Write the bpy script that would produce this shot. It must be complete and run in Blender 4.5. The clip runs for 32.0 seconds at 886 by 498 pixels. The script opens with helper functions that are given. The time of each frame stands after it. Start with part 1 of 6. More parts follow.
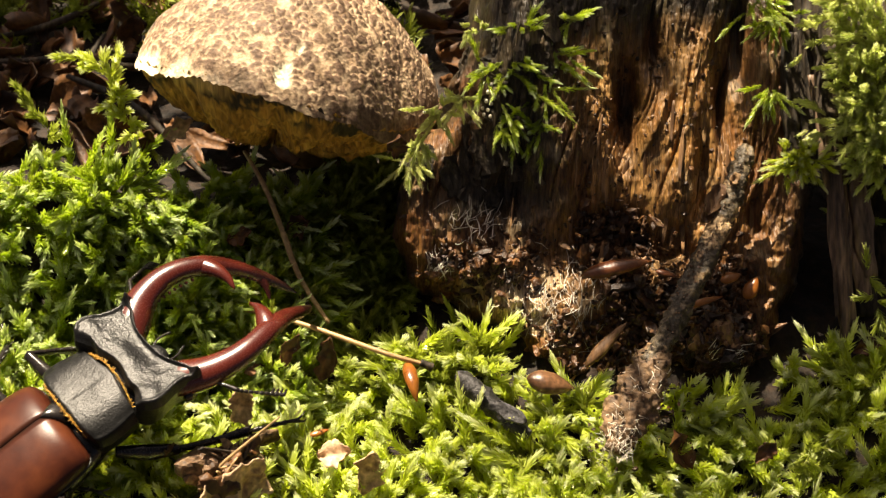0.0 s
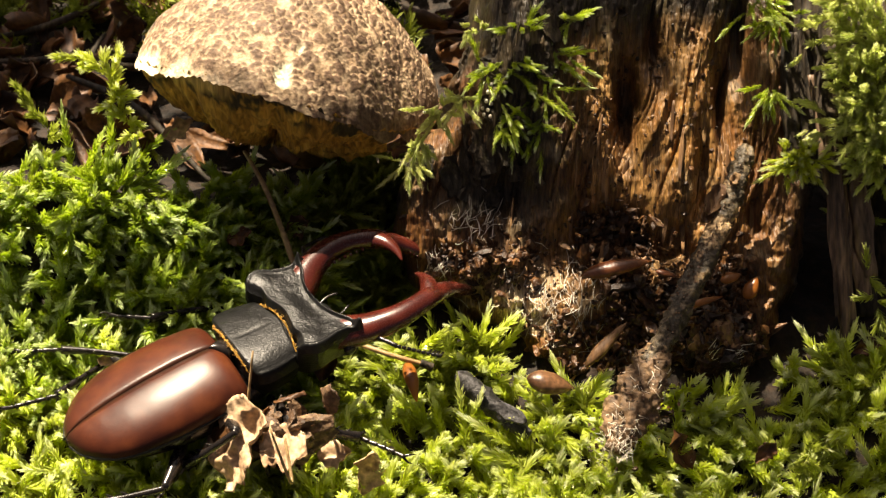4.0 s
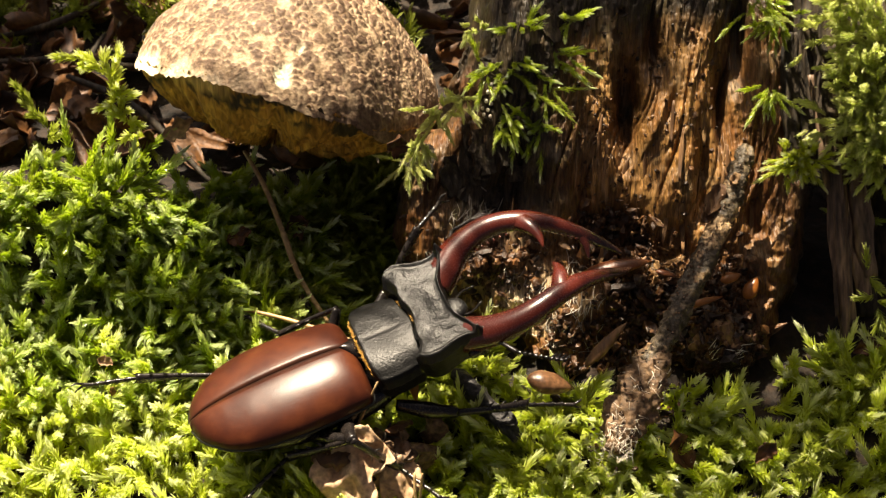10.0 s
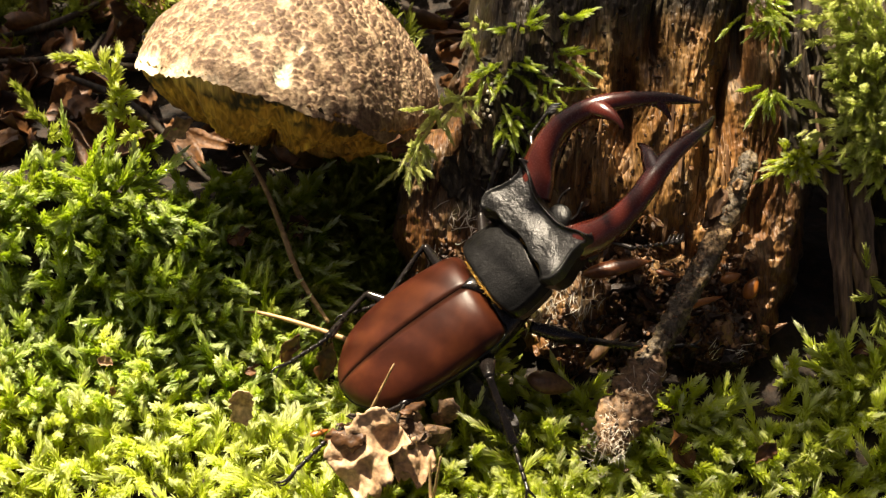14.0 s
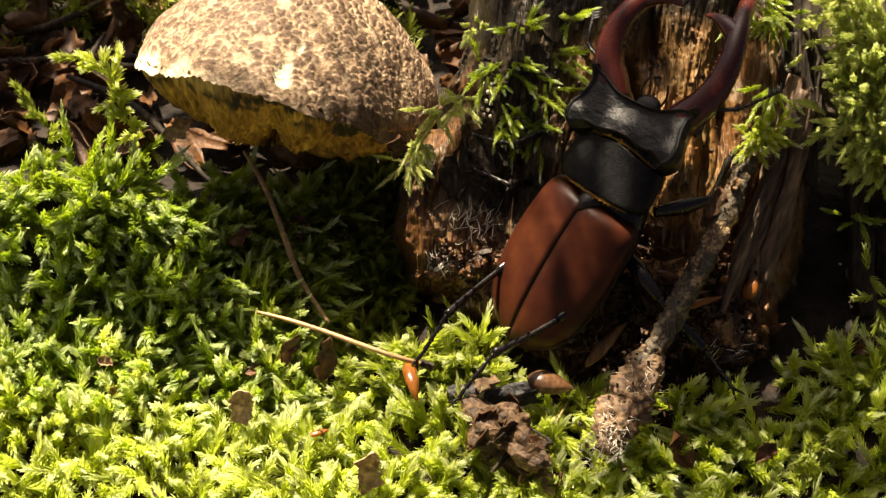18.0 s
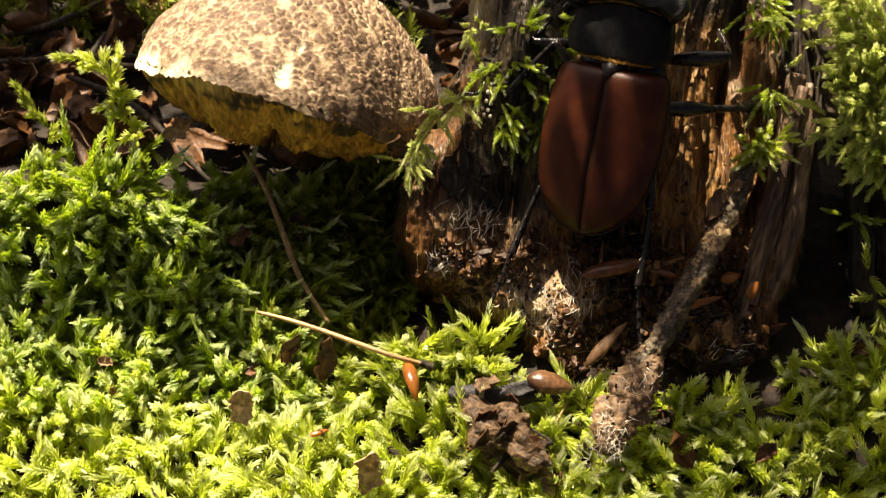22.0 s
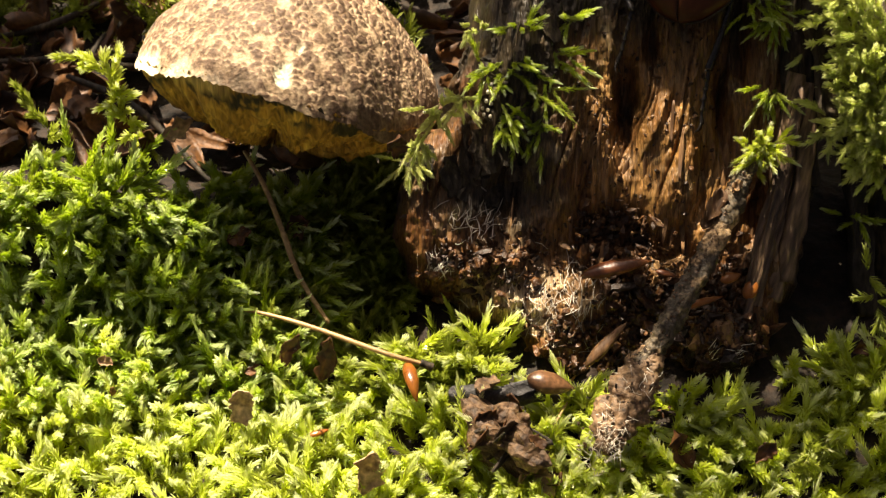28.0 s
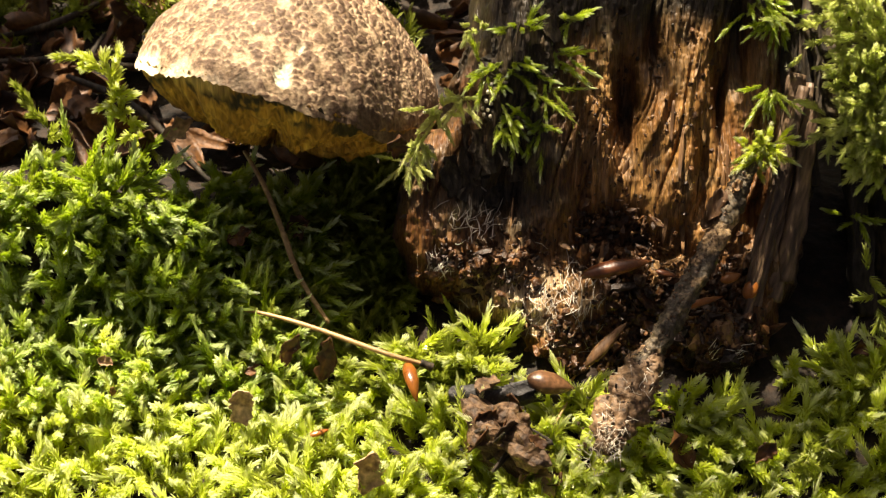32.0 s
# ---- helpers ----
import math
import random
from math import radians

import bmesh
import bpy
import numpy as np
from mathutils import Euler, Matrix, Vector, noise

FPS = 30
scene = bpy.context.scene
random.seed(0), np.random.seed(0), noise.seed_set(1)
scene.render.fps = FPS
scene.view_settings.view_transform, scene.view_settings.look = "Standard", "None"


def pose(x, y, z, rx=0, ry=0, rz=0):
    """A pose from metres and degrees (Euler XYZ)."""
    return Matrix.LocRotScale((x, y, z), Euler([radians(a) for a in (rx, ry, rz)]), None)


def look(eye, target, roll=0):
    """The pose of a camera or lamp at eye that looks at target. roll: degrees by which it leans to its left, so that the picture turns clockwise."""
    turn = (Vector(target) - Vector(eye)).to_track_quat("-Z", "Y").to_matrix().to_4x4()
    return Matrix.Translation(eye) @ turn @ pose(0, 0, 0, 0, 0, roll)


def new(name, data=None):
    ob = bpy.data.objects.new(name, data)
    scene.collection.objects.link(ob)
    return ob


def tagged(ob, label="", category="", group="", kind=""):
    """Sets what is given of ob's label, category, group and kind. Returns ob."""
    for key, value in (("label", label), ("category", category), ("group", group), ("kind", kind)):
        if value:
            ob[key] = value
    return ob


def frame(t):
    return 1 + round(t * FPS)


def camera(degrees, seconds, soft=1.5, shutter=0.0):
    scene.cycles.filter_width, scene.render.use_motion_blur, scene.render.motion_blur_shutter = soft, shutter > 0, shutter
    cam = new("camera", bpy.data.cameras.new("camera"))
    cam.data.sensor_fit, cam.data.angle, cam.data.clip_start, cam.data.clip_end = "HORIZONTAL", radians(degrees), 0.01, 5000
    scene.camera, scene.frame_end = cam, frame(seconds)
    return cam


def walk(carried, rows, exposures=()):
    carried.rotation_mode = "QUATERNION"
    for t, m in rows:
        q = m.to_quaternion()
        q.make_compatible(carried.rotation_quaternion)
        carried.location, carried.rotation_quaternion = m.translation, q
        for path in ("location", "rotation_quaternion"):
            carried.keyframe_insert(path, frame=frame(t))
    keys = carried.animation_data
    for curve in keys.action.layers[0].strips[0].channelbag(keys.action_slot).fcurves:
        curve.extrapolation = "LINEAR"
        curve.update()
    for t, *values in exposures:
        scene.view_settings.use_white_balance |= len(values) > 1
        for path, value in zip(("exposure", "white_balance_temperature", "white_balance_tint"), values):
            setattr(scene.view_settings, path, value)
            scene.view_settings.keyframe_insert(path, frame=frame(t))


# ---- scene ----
# ---- camera, on a tripod over a mossy bank, close to the ground ----
cam = camera(28.0, 32.0, soft=1.3, shutter=0.5)
EYE = (0.0, -0.22064, 0.19239)
TARGET = (0.0, 0.0, 0.02)
walk(cam, [(0.0, look(EYE, TARGET)), (32.0, look(EYE, TARGET))], exposures=[(0.0, 1.76, 7300, 13), (32.0, 1.76, 7300, 13)])
cam.data.dof.use_dof = True
cam.data.dof.focus_distance = 0.285
cam.data.dof.aperture_fstop = 64.0

# ---- sky and sun ----
SUN_WAY = Vector((-0.21, 0.35, 0.87)).normalized()
world = bpy.data.worlds.new("sky")
scene.world = world
world.use_nodes = True
wn = world.node_tree.nodes
sky = wn.new("ShaderNodeTexSky")
sky.sky_type = "NISHITA"
sky.sun_disc = False
sky.air_density = 0.1
sky.dust_density = 3.0
sky.ozone_density = 0.0
sky.sun_elevation = math.asin(SUN_WAY.z)
sky.sun_rotation = math.atan2(SUN_WAY.x, SUN_WAY.y)
world.node_tree.links.new(sky.outputs[0], wn["Background"].inputs[0])
wn["Background"].inputs[1].default_value = 0.036
sun = new("sun", bpy.data.lights.new("sun", "SUN"))
sun.data.energy = 5.0
sun.data.angle = radians(0.53)
sun.data.color = (1.0, 0.91, 0.74)
sun.matrix_world = look(SUN_WAY * 5, (0, 0, 0))

# ---- helpers: all lengths below are in millimetres ----
K = 0.001
ORIGIN = {}


def vec(*a):
    return np.array(a, dtype=float)


def unit(v):
    v = np.asarray(v, dtype=float)
    return v / np.maximum(np.linalg.norm(v, axis=-1, keepdims=True), 1e-9)


def hashed(ix, iy, iz, seed):
    h = (ix * 374761393 + iy * 668265263 + iz * 2147483647 + seed * 974634777) & 0xFFFFFFFF
    h = ((h ^ (h >> 13)) * 1274126177) & 0xFFFFFFFF
    h = h ^ (h >> 16)
    return (h & 0xFFFF) / 65535.0


def value_noise(p, seed=0):
    p = np.asarray(p, dtype=float)
    i = np.floor(p).astype(np.int64)
    f = p - i
    f = f * f * (3 - 2 * f)
    out = 0
    for dx in (0, 1):
        for dy in (0, 1):
            for dz in (0, 1):
                w = (f[:, 0] if dx else 1 - f[:, 0]) * (f[:, 1] if dy else 1 - f[:, 1]) * (f[:, 2] if dz else 1 - f[:, 2])
                out = out + w * hashed(i[:, 0] + dx, i[:, 1] + dy, i[:, 2] + dz, seed)
    return out * 2 - 1


def fbm(p, octaves=4, seed=0, gain=0.5):
    p = np.asarray(p, dtype=float)
    s, a = 0, 1.0
    for o in range(octaves):
        s = s + a * value_noise(p, seed + o * 17)
        p = p * 2.03 + 11.3
        a *= gain
    return s


def smooth(a, b, x):
    t = np.clip((x - a) / (b - a), 0, 1)
    return t * t * (3 - 2 * t)


def mesh_of(name, verts, faces, material, flat=False, attrs=None):
    me = bpy.data.meshes.new(name)
    verts = np.asarray(verts, dtype=np.float32) * K
    if isinstance(faces, np.ndarray):
        n, k = faces.shape
        me.vertices.add(len(verts))
        me.vertices.foreach_set("co", verts.ravel())
        me.loops.add(n * k)
        me.loops.foreach_set("vertex_index", faces.ravel().astype(np.int32))
        me.polygons.add(n)
        me.polygons.foreach_set("loop_start", np.arange(0, n * k, k, dtype=np.int32))
        me.update(calc_edges=True)
    else:
        me.from_pydata(verts.tolist(), [], faces)
    me.validate()
    me.polygons.foreach_set("use_smooth", np.full(len(me.polygons), not flat))
    for key, values in (attrs or {}).items():
        layer = me.attributes.new(key, "FLOAT", "POINT")
        layer.data.foreach_set("value", np.asarray(values, dtype=np.float32))
    me.materials.append(material)
    me.update()
    return me


def thing(name, at, label, category, group="", kind=""):
    ob = new(name)
    ob.empty_display_size = 0.002
    ob.location = Vector(at) * K
    ORIGIN[ob.name] = vec(*at)
    return tagged(ob, label, category, group, kind)


def part(name, shape, material, parent, label="", flat=False, attrs=None, pivot=None):
    """One mesh under a thing or part; shape is (verts, faces) in the place's own millimetres."""
    verts, faces = shape
    base = ORIGIN[parent.name]
    pivot = base if pivot is None else vec(*pivot)
    ob = new(name, mesh_of(name, np.asarray(verts, dtype=float) - pivot, faces, material, flat, attrs))
    ob.parent = parent
    ob.location = Vector(pivot - base) * K
    ORIGIN[ob.name] = pivot
    return tagged(ob, label) if label else ob


def solid(name, shape, material, label, category, group="", kind="", at=None, flat=False, attrs=None):
    """A thing of one mesh."""
    verts, faces = shape
    verts = np.asarray(verts, dtype=float)
    at = verts.mean(axis=0) if at is None else vec(*at)
    ob = new(name, mesh_of(name, verts - at, faces, material, flat, attrs))
    ob.location = Vector(at) * K
    ORIGIN[ob.name] = at
    return tagged(ob, label, category, group, kind)


def join(shapes):
    vs, fs, n = [], [], 0
    for v, f in shapes:
        vs.append(np.asarray(v, dtype=float))
        fs.extend([[i + n for i in face] for face in f])
        n += len(v)
    return np.concatenate(vs), fs


def spline(points, n):
    p = np.asarray(points, dtype=float)
    m = len(p)
    t = np.linspace(0, m - 1, n)
    i = np.clip(t.astype(int), 0, m - 2)
    f = (t - i)[:, None]
    p0, p1, p2, p3 = p[np.maximum(i - 1, 0)], p[i], p[i + 1], p[np.minimum(i + 2, m - 1)]
    return 0.5 * (2 * p1 + (p2 - p0) * f + (2 * p0 - 5 * p1 + 4 * p2 - p3) * f ** 2 + (3 * p1 - p0 - 3 * p2 + p3) * f ** 3)


def tube(points, radii, n=None, sides=8, flatten=1.0, up=(0, 0, 1), rough=0.0, seed=0):
    """A tapered tube through points; flatten squashes it along up."""
    if n:
        radii = np.interp(np.linspace(0, 1, n), np.linspace(0, 1, len(radii)), radii)
        points = spline(points, n)
    points, radii = np.asarray(points, dtype=float), np.asarray(radii, dtype=float)
    m = len(points)
    tan = unit(np.gradient(points, axis=0))
    ups = np.tile(vec(*up), (m, 1))
    side = np.cross(tan, ups)
    weak = np.linalg.norm(side, axis=1) < 0.05
    side[weak] = np.cross(tan[weak], vec(1, 0.3, 0))
    side = unit(side)
    top = np.cross(side, tan)
    a = np.linspace(0, 2 * np.pi, sides, endpoint=False)
    ring = side[:, None] * np.cos(a)[None, :, None] + top[:, None] * (np.sin(a) * flatten)[None, :, None]
    v = points[:, None] + ring * radii[:, None, None]
    v = v.reshape(-1, 3)
    if rough:
        cent = np.repeat(points, sides, axis=0)
        v = cent + (v - cent) * (1 + rough * fbm(v * 0.9, 3, seed))[:, None]
    f = []
    for j in range(m - 1):
        for k in range(sides):
            b = (k + 1) % sides
            f.append([j * sides + k, j * sides + b, (j + 1) * sides + b, (j + 1) * sides + k])
    f.append([k for k in range(sides)][::-1])
    f.append([(m - 1) * sides + k for k in range(sides)])
    return v, f


def grid_faces(nu, nv, wrap=False):
    i, j = np.meshgrid(np.arange(nu - 1), np.arange(nv if wrap else nv - 1), indexing="ij")
    j2 = (j + 1) % nv
    return np.stack([i * nv + j, (i + 1) * nv + j, (i + 1) * nv + j2, i * nv + j2], axis=-1).reshape(-1, 4)


def lump(center, size, seed, rough=0.35, subdiv=2):
    bm = bmesh.new()
    bmesh.ops.create_icosphere(bm, subdivisions=subdiv, radius=1.0)
    v = np.array([w.co[:] for w in bm.verts])
    f = [[w.index for w in face.verts] for face in bm.faces]
    bm.free()
    v = v * (1 + rough * fbm(v * 1.6 + seed * 3.1, 3, seed))[:, None]
    return v * vec(*size) + vec(*center), f


def flake(center, along, normal, length, width, thick, seed, curl=0.2, nl=10, nw=5, taper=0.6, jag=0.15):
    """A thin curled chip of leaf or bark with a ragged outline."""
    along = unit(along)
    normal = unit(np.asarray(normal, dtype=float) - np.dot(normal, along) * along)
    across = np.cross(normal, along)
    s = np.linspace(-1, 1, nl)
    q = np.linspace(-1, 1, nw)
    S, Q = np.meshgrid(s, q, indexing="ij")
    w = (1 - taper * np.abs(S) ** 2.2) * (1 + jag * fbm(np.stack([S * 3 + seed, Q * 0.7, S * 0], -1).reshape(-1, 3), 3, seed).reshape(S.shape))
    z = curl * (Q ** 2 * width + 0.6 * S ** 2 * length * 0.5) + 0.12 * width * fbm(np.stack([S * 2, Q * 2, S * 0 + seed], -1).reshape(-1, 3), 3, seed + 5).reshape(S.shape)
    p = vec(*center) + (S * length / 2)[..., None] * along + (Q * w * width / 2)[..., None] * across
    top = (p + (z + thick / 2)[..., None] * normal).reshape(-1, 3)
    bot = (p + (z - thick / 2)[..., None] * normal).reshape(-1, 3)
    f = grid_faces(nl, nw)
    n = nl * nw
    faces = f.tolist() + (f[:, ::-1] + n).tolist()
    edge = [i * nw for i in range(nl)] + [(nl - 1) * nw + j for j in range(1, nw)] + [i * nw + nw - 1 for i in range(nl - 2, -1, -1)] + [j for j in range(nw - 2, 0, -1)]
    for a, b in zip(edge, edge[1:] + edge[:1]):
        faces.append([b, a, a + n, b + n])
    return np.concatenate([top, bot]), faces


# ---- materials ----
def material(name, stops, scale=300.0, stretch=(1, 1, 1), rough=0.7, rough_span=0.15, bump=0.5, bump_scale=900.0, depth=0.0003, spec=0.4, through_light=0.0, through_colour=None, coat=0.0, attr=None, spots=None, detail=6.0, random_shift=0.0, grain=0.0):
    """Procedural surface: a colour ramp over stretched noise, a finer grain, bump, and spots by a named point value."""
    m = bpy.data.materials.new(name)
    m.use_nodes = True
    nt = m.node_tree
    nd, ln = nt.nodes, nt.links
    bsdf = nd["Principled BSDF"]
    co = nd.new("ShaderNodeTexCoord")
    mp = nd.new("ShaderNodeMapping")
    mp.inputs["Scale"].default_value = stretch
    ln.new(co.outputs["Object"], mp.inputs["Vector"])
    nz = nd.new("ShaderNodeTexNoise")
    nz.inputs["Scale"].default_value = scale
    nz.inputs["Detail"].default_value = detail
    nz.inputs["Roughness"].default_value = 0.62
    ln.new(mp.outputs[0], nz.inputs["Vector"])
    ramp = nd.new("ShaderNodeValToRGB")
    while len(ramp.color_ramp.elements) < len(stops):
        ramp.color_ramp.elements.new(0.5)
    for e, (pos, col) in zip(ramp.color_ramp.elements, stops):
        e.position, e.color = pos, (*col, 1)
    value = nz.outputs[0]
    if random_shift:
        geo = nd.new("ShaderNodeNewGeometry")
        inf = nd.new("ShaderNodeObjectInfo")
        add0 = nd.new("ShaderNodeMath")
        add0.operation = "ADD"
        ln.new(geo.outputs["Random Per Island"], add0.inputs[0])
        ln.new(inf.outputs["Random"], add0.inputs[1])
        sc = nd.new("ShaderNodeMath")
        sc.operation = "MULTIPLY_ADD"
        ln.new(add0.outputs[0], sc.inputs[0])
        sc.inputs[1].default_value = random_shift
        ln.new(value, sc.inputs[2])
        off = nd.new("ShaderNodeMath")
        off.operation = "SUBTRACT"
        ln.new(sc.outputs[0], off.inputs[0])
        off.inputs[1].default_value = random_shift
        value = off.outputs[0]
    ln.new(value, ramp.inputs[0])
    colour = ramp.outputs[0]
    for key, col, amount in spots or ():
        at = nd.new("ShaderNodeAttribute")
        at.attribute_name = key
        mul = nd.new("ShaderNodeMath")
        mul.operation = "MULTIPLY"
        mul.use_clamp = True
        ln.new(at.outputs["Fac"], mul.inputs[0])
        mul.inputs[1].default_value = amount
        mix = nd.new("ShaderNodeMix")
        mix.data_type = "RGBA"
        ln.new(mul.outputs[0], mix.inputs[0])
        ln.new(colour, mix.inputs[6])
        if isinstance(col[0], (int, float)):
            mix.inputs[7].default_value = (*col, 1)
        else:
            r2 = nd.new("ShaderNodeValToRGB")
            r2.color_ramp.elements[0].position, r2.color_ramp.elements[1].position = 0.35, 0.65
            r2.color_ramp.elements[0].color, r2.color_ramp.elements[1].color = (*col[0], 1), (*col[1], 1)
            ln.new(nz.outputs[0], r2.inputs[0])
            ln.new(r2.outputs[0], mix.inputs[7])
        colour = mix.outputs[2]
    if grain:
        gn = nd.new("ShaderNodeTexNoise")
        gn.inputs["Scale"].default_value = bump_scale * 1.3
        gn.inputs["Detail"].default_value = 4.0
        ln.new(mp.outputs[0], gn.inputs["Vector"])
        gr = nd.new("ShaderNodeMapRange")
        gr.inputs["From Min"].default_value, gr.inputs["From Max"].default_value = 0.32, 0.68
        gr.inputs["To Min"].default_value, gr.inputs["To Max"].default_value = 1.0 - grain, 1.0 + grain
        ln.new(gn.outputs[0], gr.inputs[0])
        gm = nd.new("ShaderNodeMix")
        gm.data_type, gm.blend_type = "RGBA", "MULTIPLY"
        gm.inputs[0].default_value = 1.0
        ln.new(colour, gm.inputs[6])
        ln.new(gr.outputs[0], gm.inputs[7])
        colour = gm.outputs[2]
    ln.new(colour, bsdf.inputs["Base Color"])
    fine = nd.new("ShaderNodeTexNoise")
    fine.inputs["Scale"].default_value = bump_scale
    fine.inputs["Detail"].default_value = 5.0
    ln.new(mp.outputs[0], fine.inputs["Vector"])
    mr = nd.new("ShaderNodeMapRange")
    mr.inputs["To Min"].default_value = max(0.02, rough - rough_span)
    mr.inputs["To Max"].default_value = min(1.0, rough + rough_span)
    ln.new(fine.outputs[0], mr.inputs[0])
    ln.new(mr.outputs[0], bsdf.inputs["Roughness"])
    bp = nd.new("ShaderNodeBump")
    bp.inputs["Strength"].default_value = bump
    bp.inputs["Distance"].default_value = depth
    ln.new(fine.outputs[0], bp.inputs["Height"])
    ln.new(bp.outputs[0], bsdf.inputs["Normal"])
    bsdf.inputs["Specular IOR Level"].default_value = spec
    bsdf.inputs["Coat Weight"].default_value = coat
    bsdf.inputs["Coat Roughness"].default_value = 0.12
    if through_light:
        tr = nd.new("ShaderNodeBsdfTranslucent")
        if through_colour:
            tint = nd.new("ShaderNodeMix")
            tint.data_type = "RGBA"
            tint.inputs[0].default_value = 0.35
            ln.new(colour, tint.inputs[6])
            tint.inputs[7].default_value = (*through_colour, 1)
            ln.new(tint.outputs[2], tr.inputs[0])
        else:
            ln.new(colour, tr.inputs[0])
        ms = nd.new("ShaderNodeMixShader")
        ms.inputs[0].default_value = through_light
        ln.new(bsdf.outputs[0], ms.inputs[1])
        ln.new(tr.outputs[0], ms.inputs[2])
        ln.new(ms.outputs[0], nd["Material Output"].inputs[0])
    return m


M_SOIL = material("soil", [(0.3, (0.006, 0.004, 0.002)), (0.6, (0.018, 0.01, 0.005)), (0.8, (0.036, 0.02, 0.01))], scale=260, rough=0.85, bump=0.9, depth=0.001, bump_scale=500, grain=0.6)
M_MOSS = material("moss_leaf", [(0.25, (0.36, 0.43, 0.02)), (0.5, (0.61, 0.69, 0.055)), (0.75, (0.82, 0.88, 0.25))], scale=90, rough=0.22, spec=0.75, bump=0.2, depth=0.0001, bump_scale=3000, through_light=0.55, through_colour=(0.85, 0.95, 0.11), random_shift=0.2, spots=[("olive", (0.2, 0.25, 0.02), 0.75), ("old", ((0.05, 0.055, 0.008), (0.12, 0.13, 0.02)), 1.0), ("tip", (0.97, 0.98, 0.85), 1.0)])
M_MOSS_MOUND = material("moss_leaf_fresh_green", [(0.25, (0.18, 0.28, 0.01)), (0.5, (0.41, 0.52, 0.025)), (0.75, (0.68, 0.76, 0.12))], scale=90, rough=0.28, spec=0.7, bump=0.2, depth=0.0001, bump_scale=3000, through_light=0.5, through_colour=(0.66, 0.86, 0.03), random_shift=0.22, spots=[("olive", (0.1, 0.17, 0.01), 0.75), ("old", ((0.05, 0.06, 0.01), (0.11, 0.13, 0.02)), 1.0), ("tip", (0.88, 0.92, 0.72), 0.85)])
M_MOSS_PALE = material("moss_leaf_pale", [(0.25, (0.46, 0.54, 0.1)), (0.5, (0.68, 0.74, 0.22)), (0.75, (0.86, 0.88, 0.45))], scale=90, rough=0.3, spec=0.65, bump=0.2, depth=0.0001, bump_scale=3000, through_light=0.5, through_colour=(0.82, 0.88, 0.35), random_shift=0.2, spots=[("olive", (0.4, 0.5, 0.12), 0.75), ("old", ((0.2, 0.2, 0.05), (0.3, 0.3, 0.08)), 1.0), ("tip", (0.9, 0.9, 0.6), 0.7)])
# darker copy of the moss leaf, with the hollow's shade in its colour
M_MOSS_DARK = material("moss_leaf_shaded", [(0.25, (0.15, 0.2, 0.013)), (0.5, (0.29, 0.35, 0.03)), (0.75, (0.48, 0.53, 0.09))], scale=90, rough=0.4, spec=0.5, bump=0.2, depth=0.0001, bump_scale=3000, through_light=0.45, through_colour=(0.46, 0.56, 0.05), random_shift=0.22, spots=[("olive", (0.12, 0.15, 0.01), 0.75), ("old", ((0.05, 0.05, 0.012), (0.1, 0.1, 0.02)), 1.0), ("tip", (0.7, 0.74, 0.28), 0.6)])
M_CAP = material("mushroom_skin", [(0.25, (0.085, 0.05, 0.032)), (0.5, (0.15, 0.091, 0.056)), (0.75, (0.22, 0.145, 0.092))], scale=420, rough=0.72, bump=0.8, depth=0.0003, bump_scale=1500, spots=[("crack", ((0.32, 0.21, 0.12), (0.47, 0.35, 0.225)), 1.0), ("rim", ((0.06, 0.035, 0.02), (0.12, 0.07, 0.04)), 0.8), ("bite", (0.85, 0.78, 0.55), 1.0)], grain=0.35)
M_PORES = material("mushroom_pores", [(0.25, (0.12, 0.055, 0.01)), (0.5, (0.4, 0.21, 0.04)), (0.75, (0.64, 0.4, 0.1))], scale=420, stretch=(1, 1, 0.12), rough=0.7, bump=0.9, depth=0.0004, bump_scale=1100, spots=[("stain", (0.02, 0.016, 0.01), 0.97), ("flesh", ((0.5, 0.33, 0.09), (0.72, 0.54, 0.22)), 0.85)], grain=0.5)
M_STEM = material("mushroom_stem", [(0.3, (0.2, 0.11, 0.04)), (0.7, (0.4, 0.26, 0.1))], scale=300, stretch=(1, 1, 0.2), rough=0.75)
# "bark" colours the real bark and also paints shade into deep hollows
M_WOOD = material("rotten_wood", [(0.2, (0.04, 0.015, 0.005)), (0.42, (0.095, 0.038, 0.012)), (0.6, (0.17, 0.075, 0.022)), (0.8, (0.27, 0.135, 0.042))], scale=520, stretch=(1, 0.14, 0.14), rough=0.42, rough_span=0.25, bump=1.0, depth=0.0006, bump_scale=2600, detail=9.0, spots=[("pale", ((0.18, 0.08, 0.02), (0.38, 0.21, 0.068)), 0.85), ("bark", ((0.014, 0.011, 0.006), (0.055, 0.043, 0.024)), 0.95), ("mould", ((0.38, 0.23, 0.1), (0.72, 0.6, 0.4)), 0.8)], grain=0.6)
M_SPLINTER = material("wood_splinter", [(0.25, (0.055, 0.024, 0.01)), (0.5, (0.15, 0.075, 0.03)), (0.75, (0.32, 0.19, 0.085))], scale=300, stretch=(1, 0.2, 0.2), rough=0.6, bump=0.9, depth=0.0004, bump_scale=1200, random_shift=0.25, grain=0.45)
M_BARK = material("dark_bark", [(0.3, (0.012, 0.009, 0.005)), (0.55, (0.038, 0.027, 0.016)), (0.8, (0.1, 0.07, 0.042))], scale=380, stretch=(1, 0.3, 0.3), rough=0.78, rough_span=0.25, bump=1.0, depth=0.0005, bump_scale=1100, random_shift=0.15, grain=0.7)
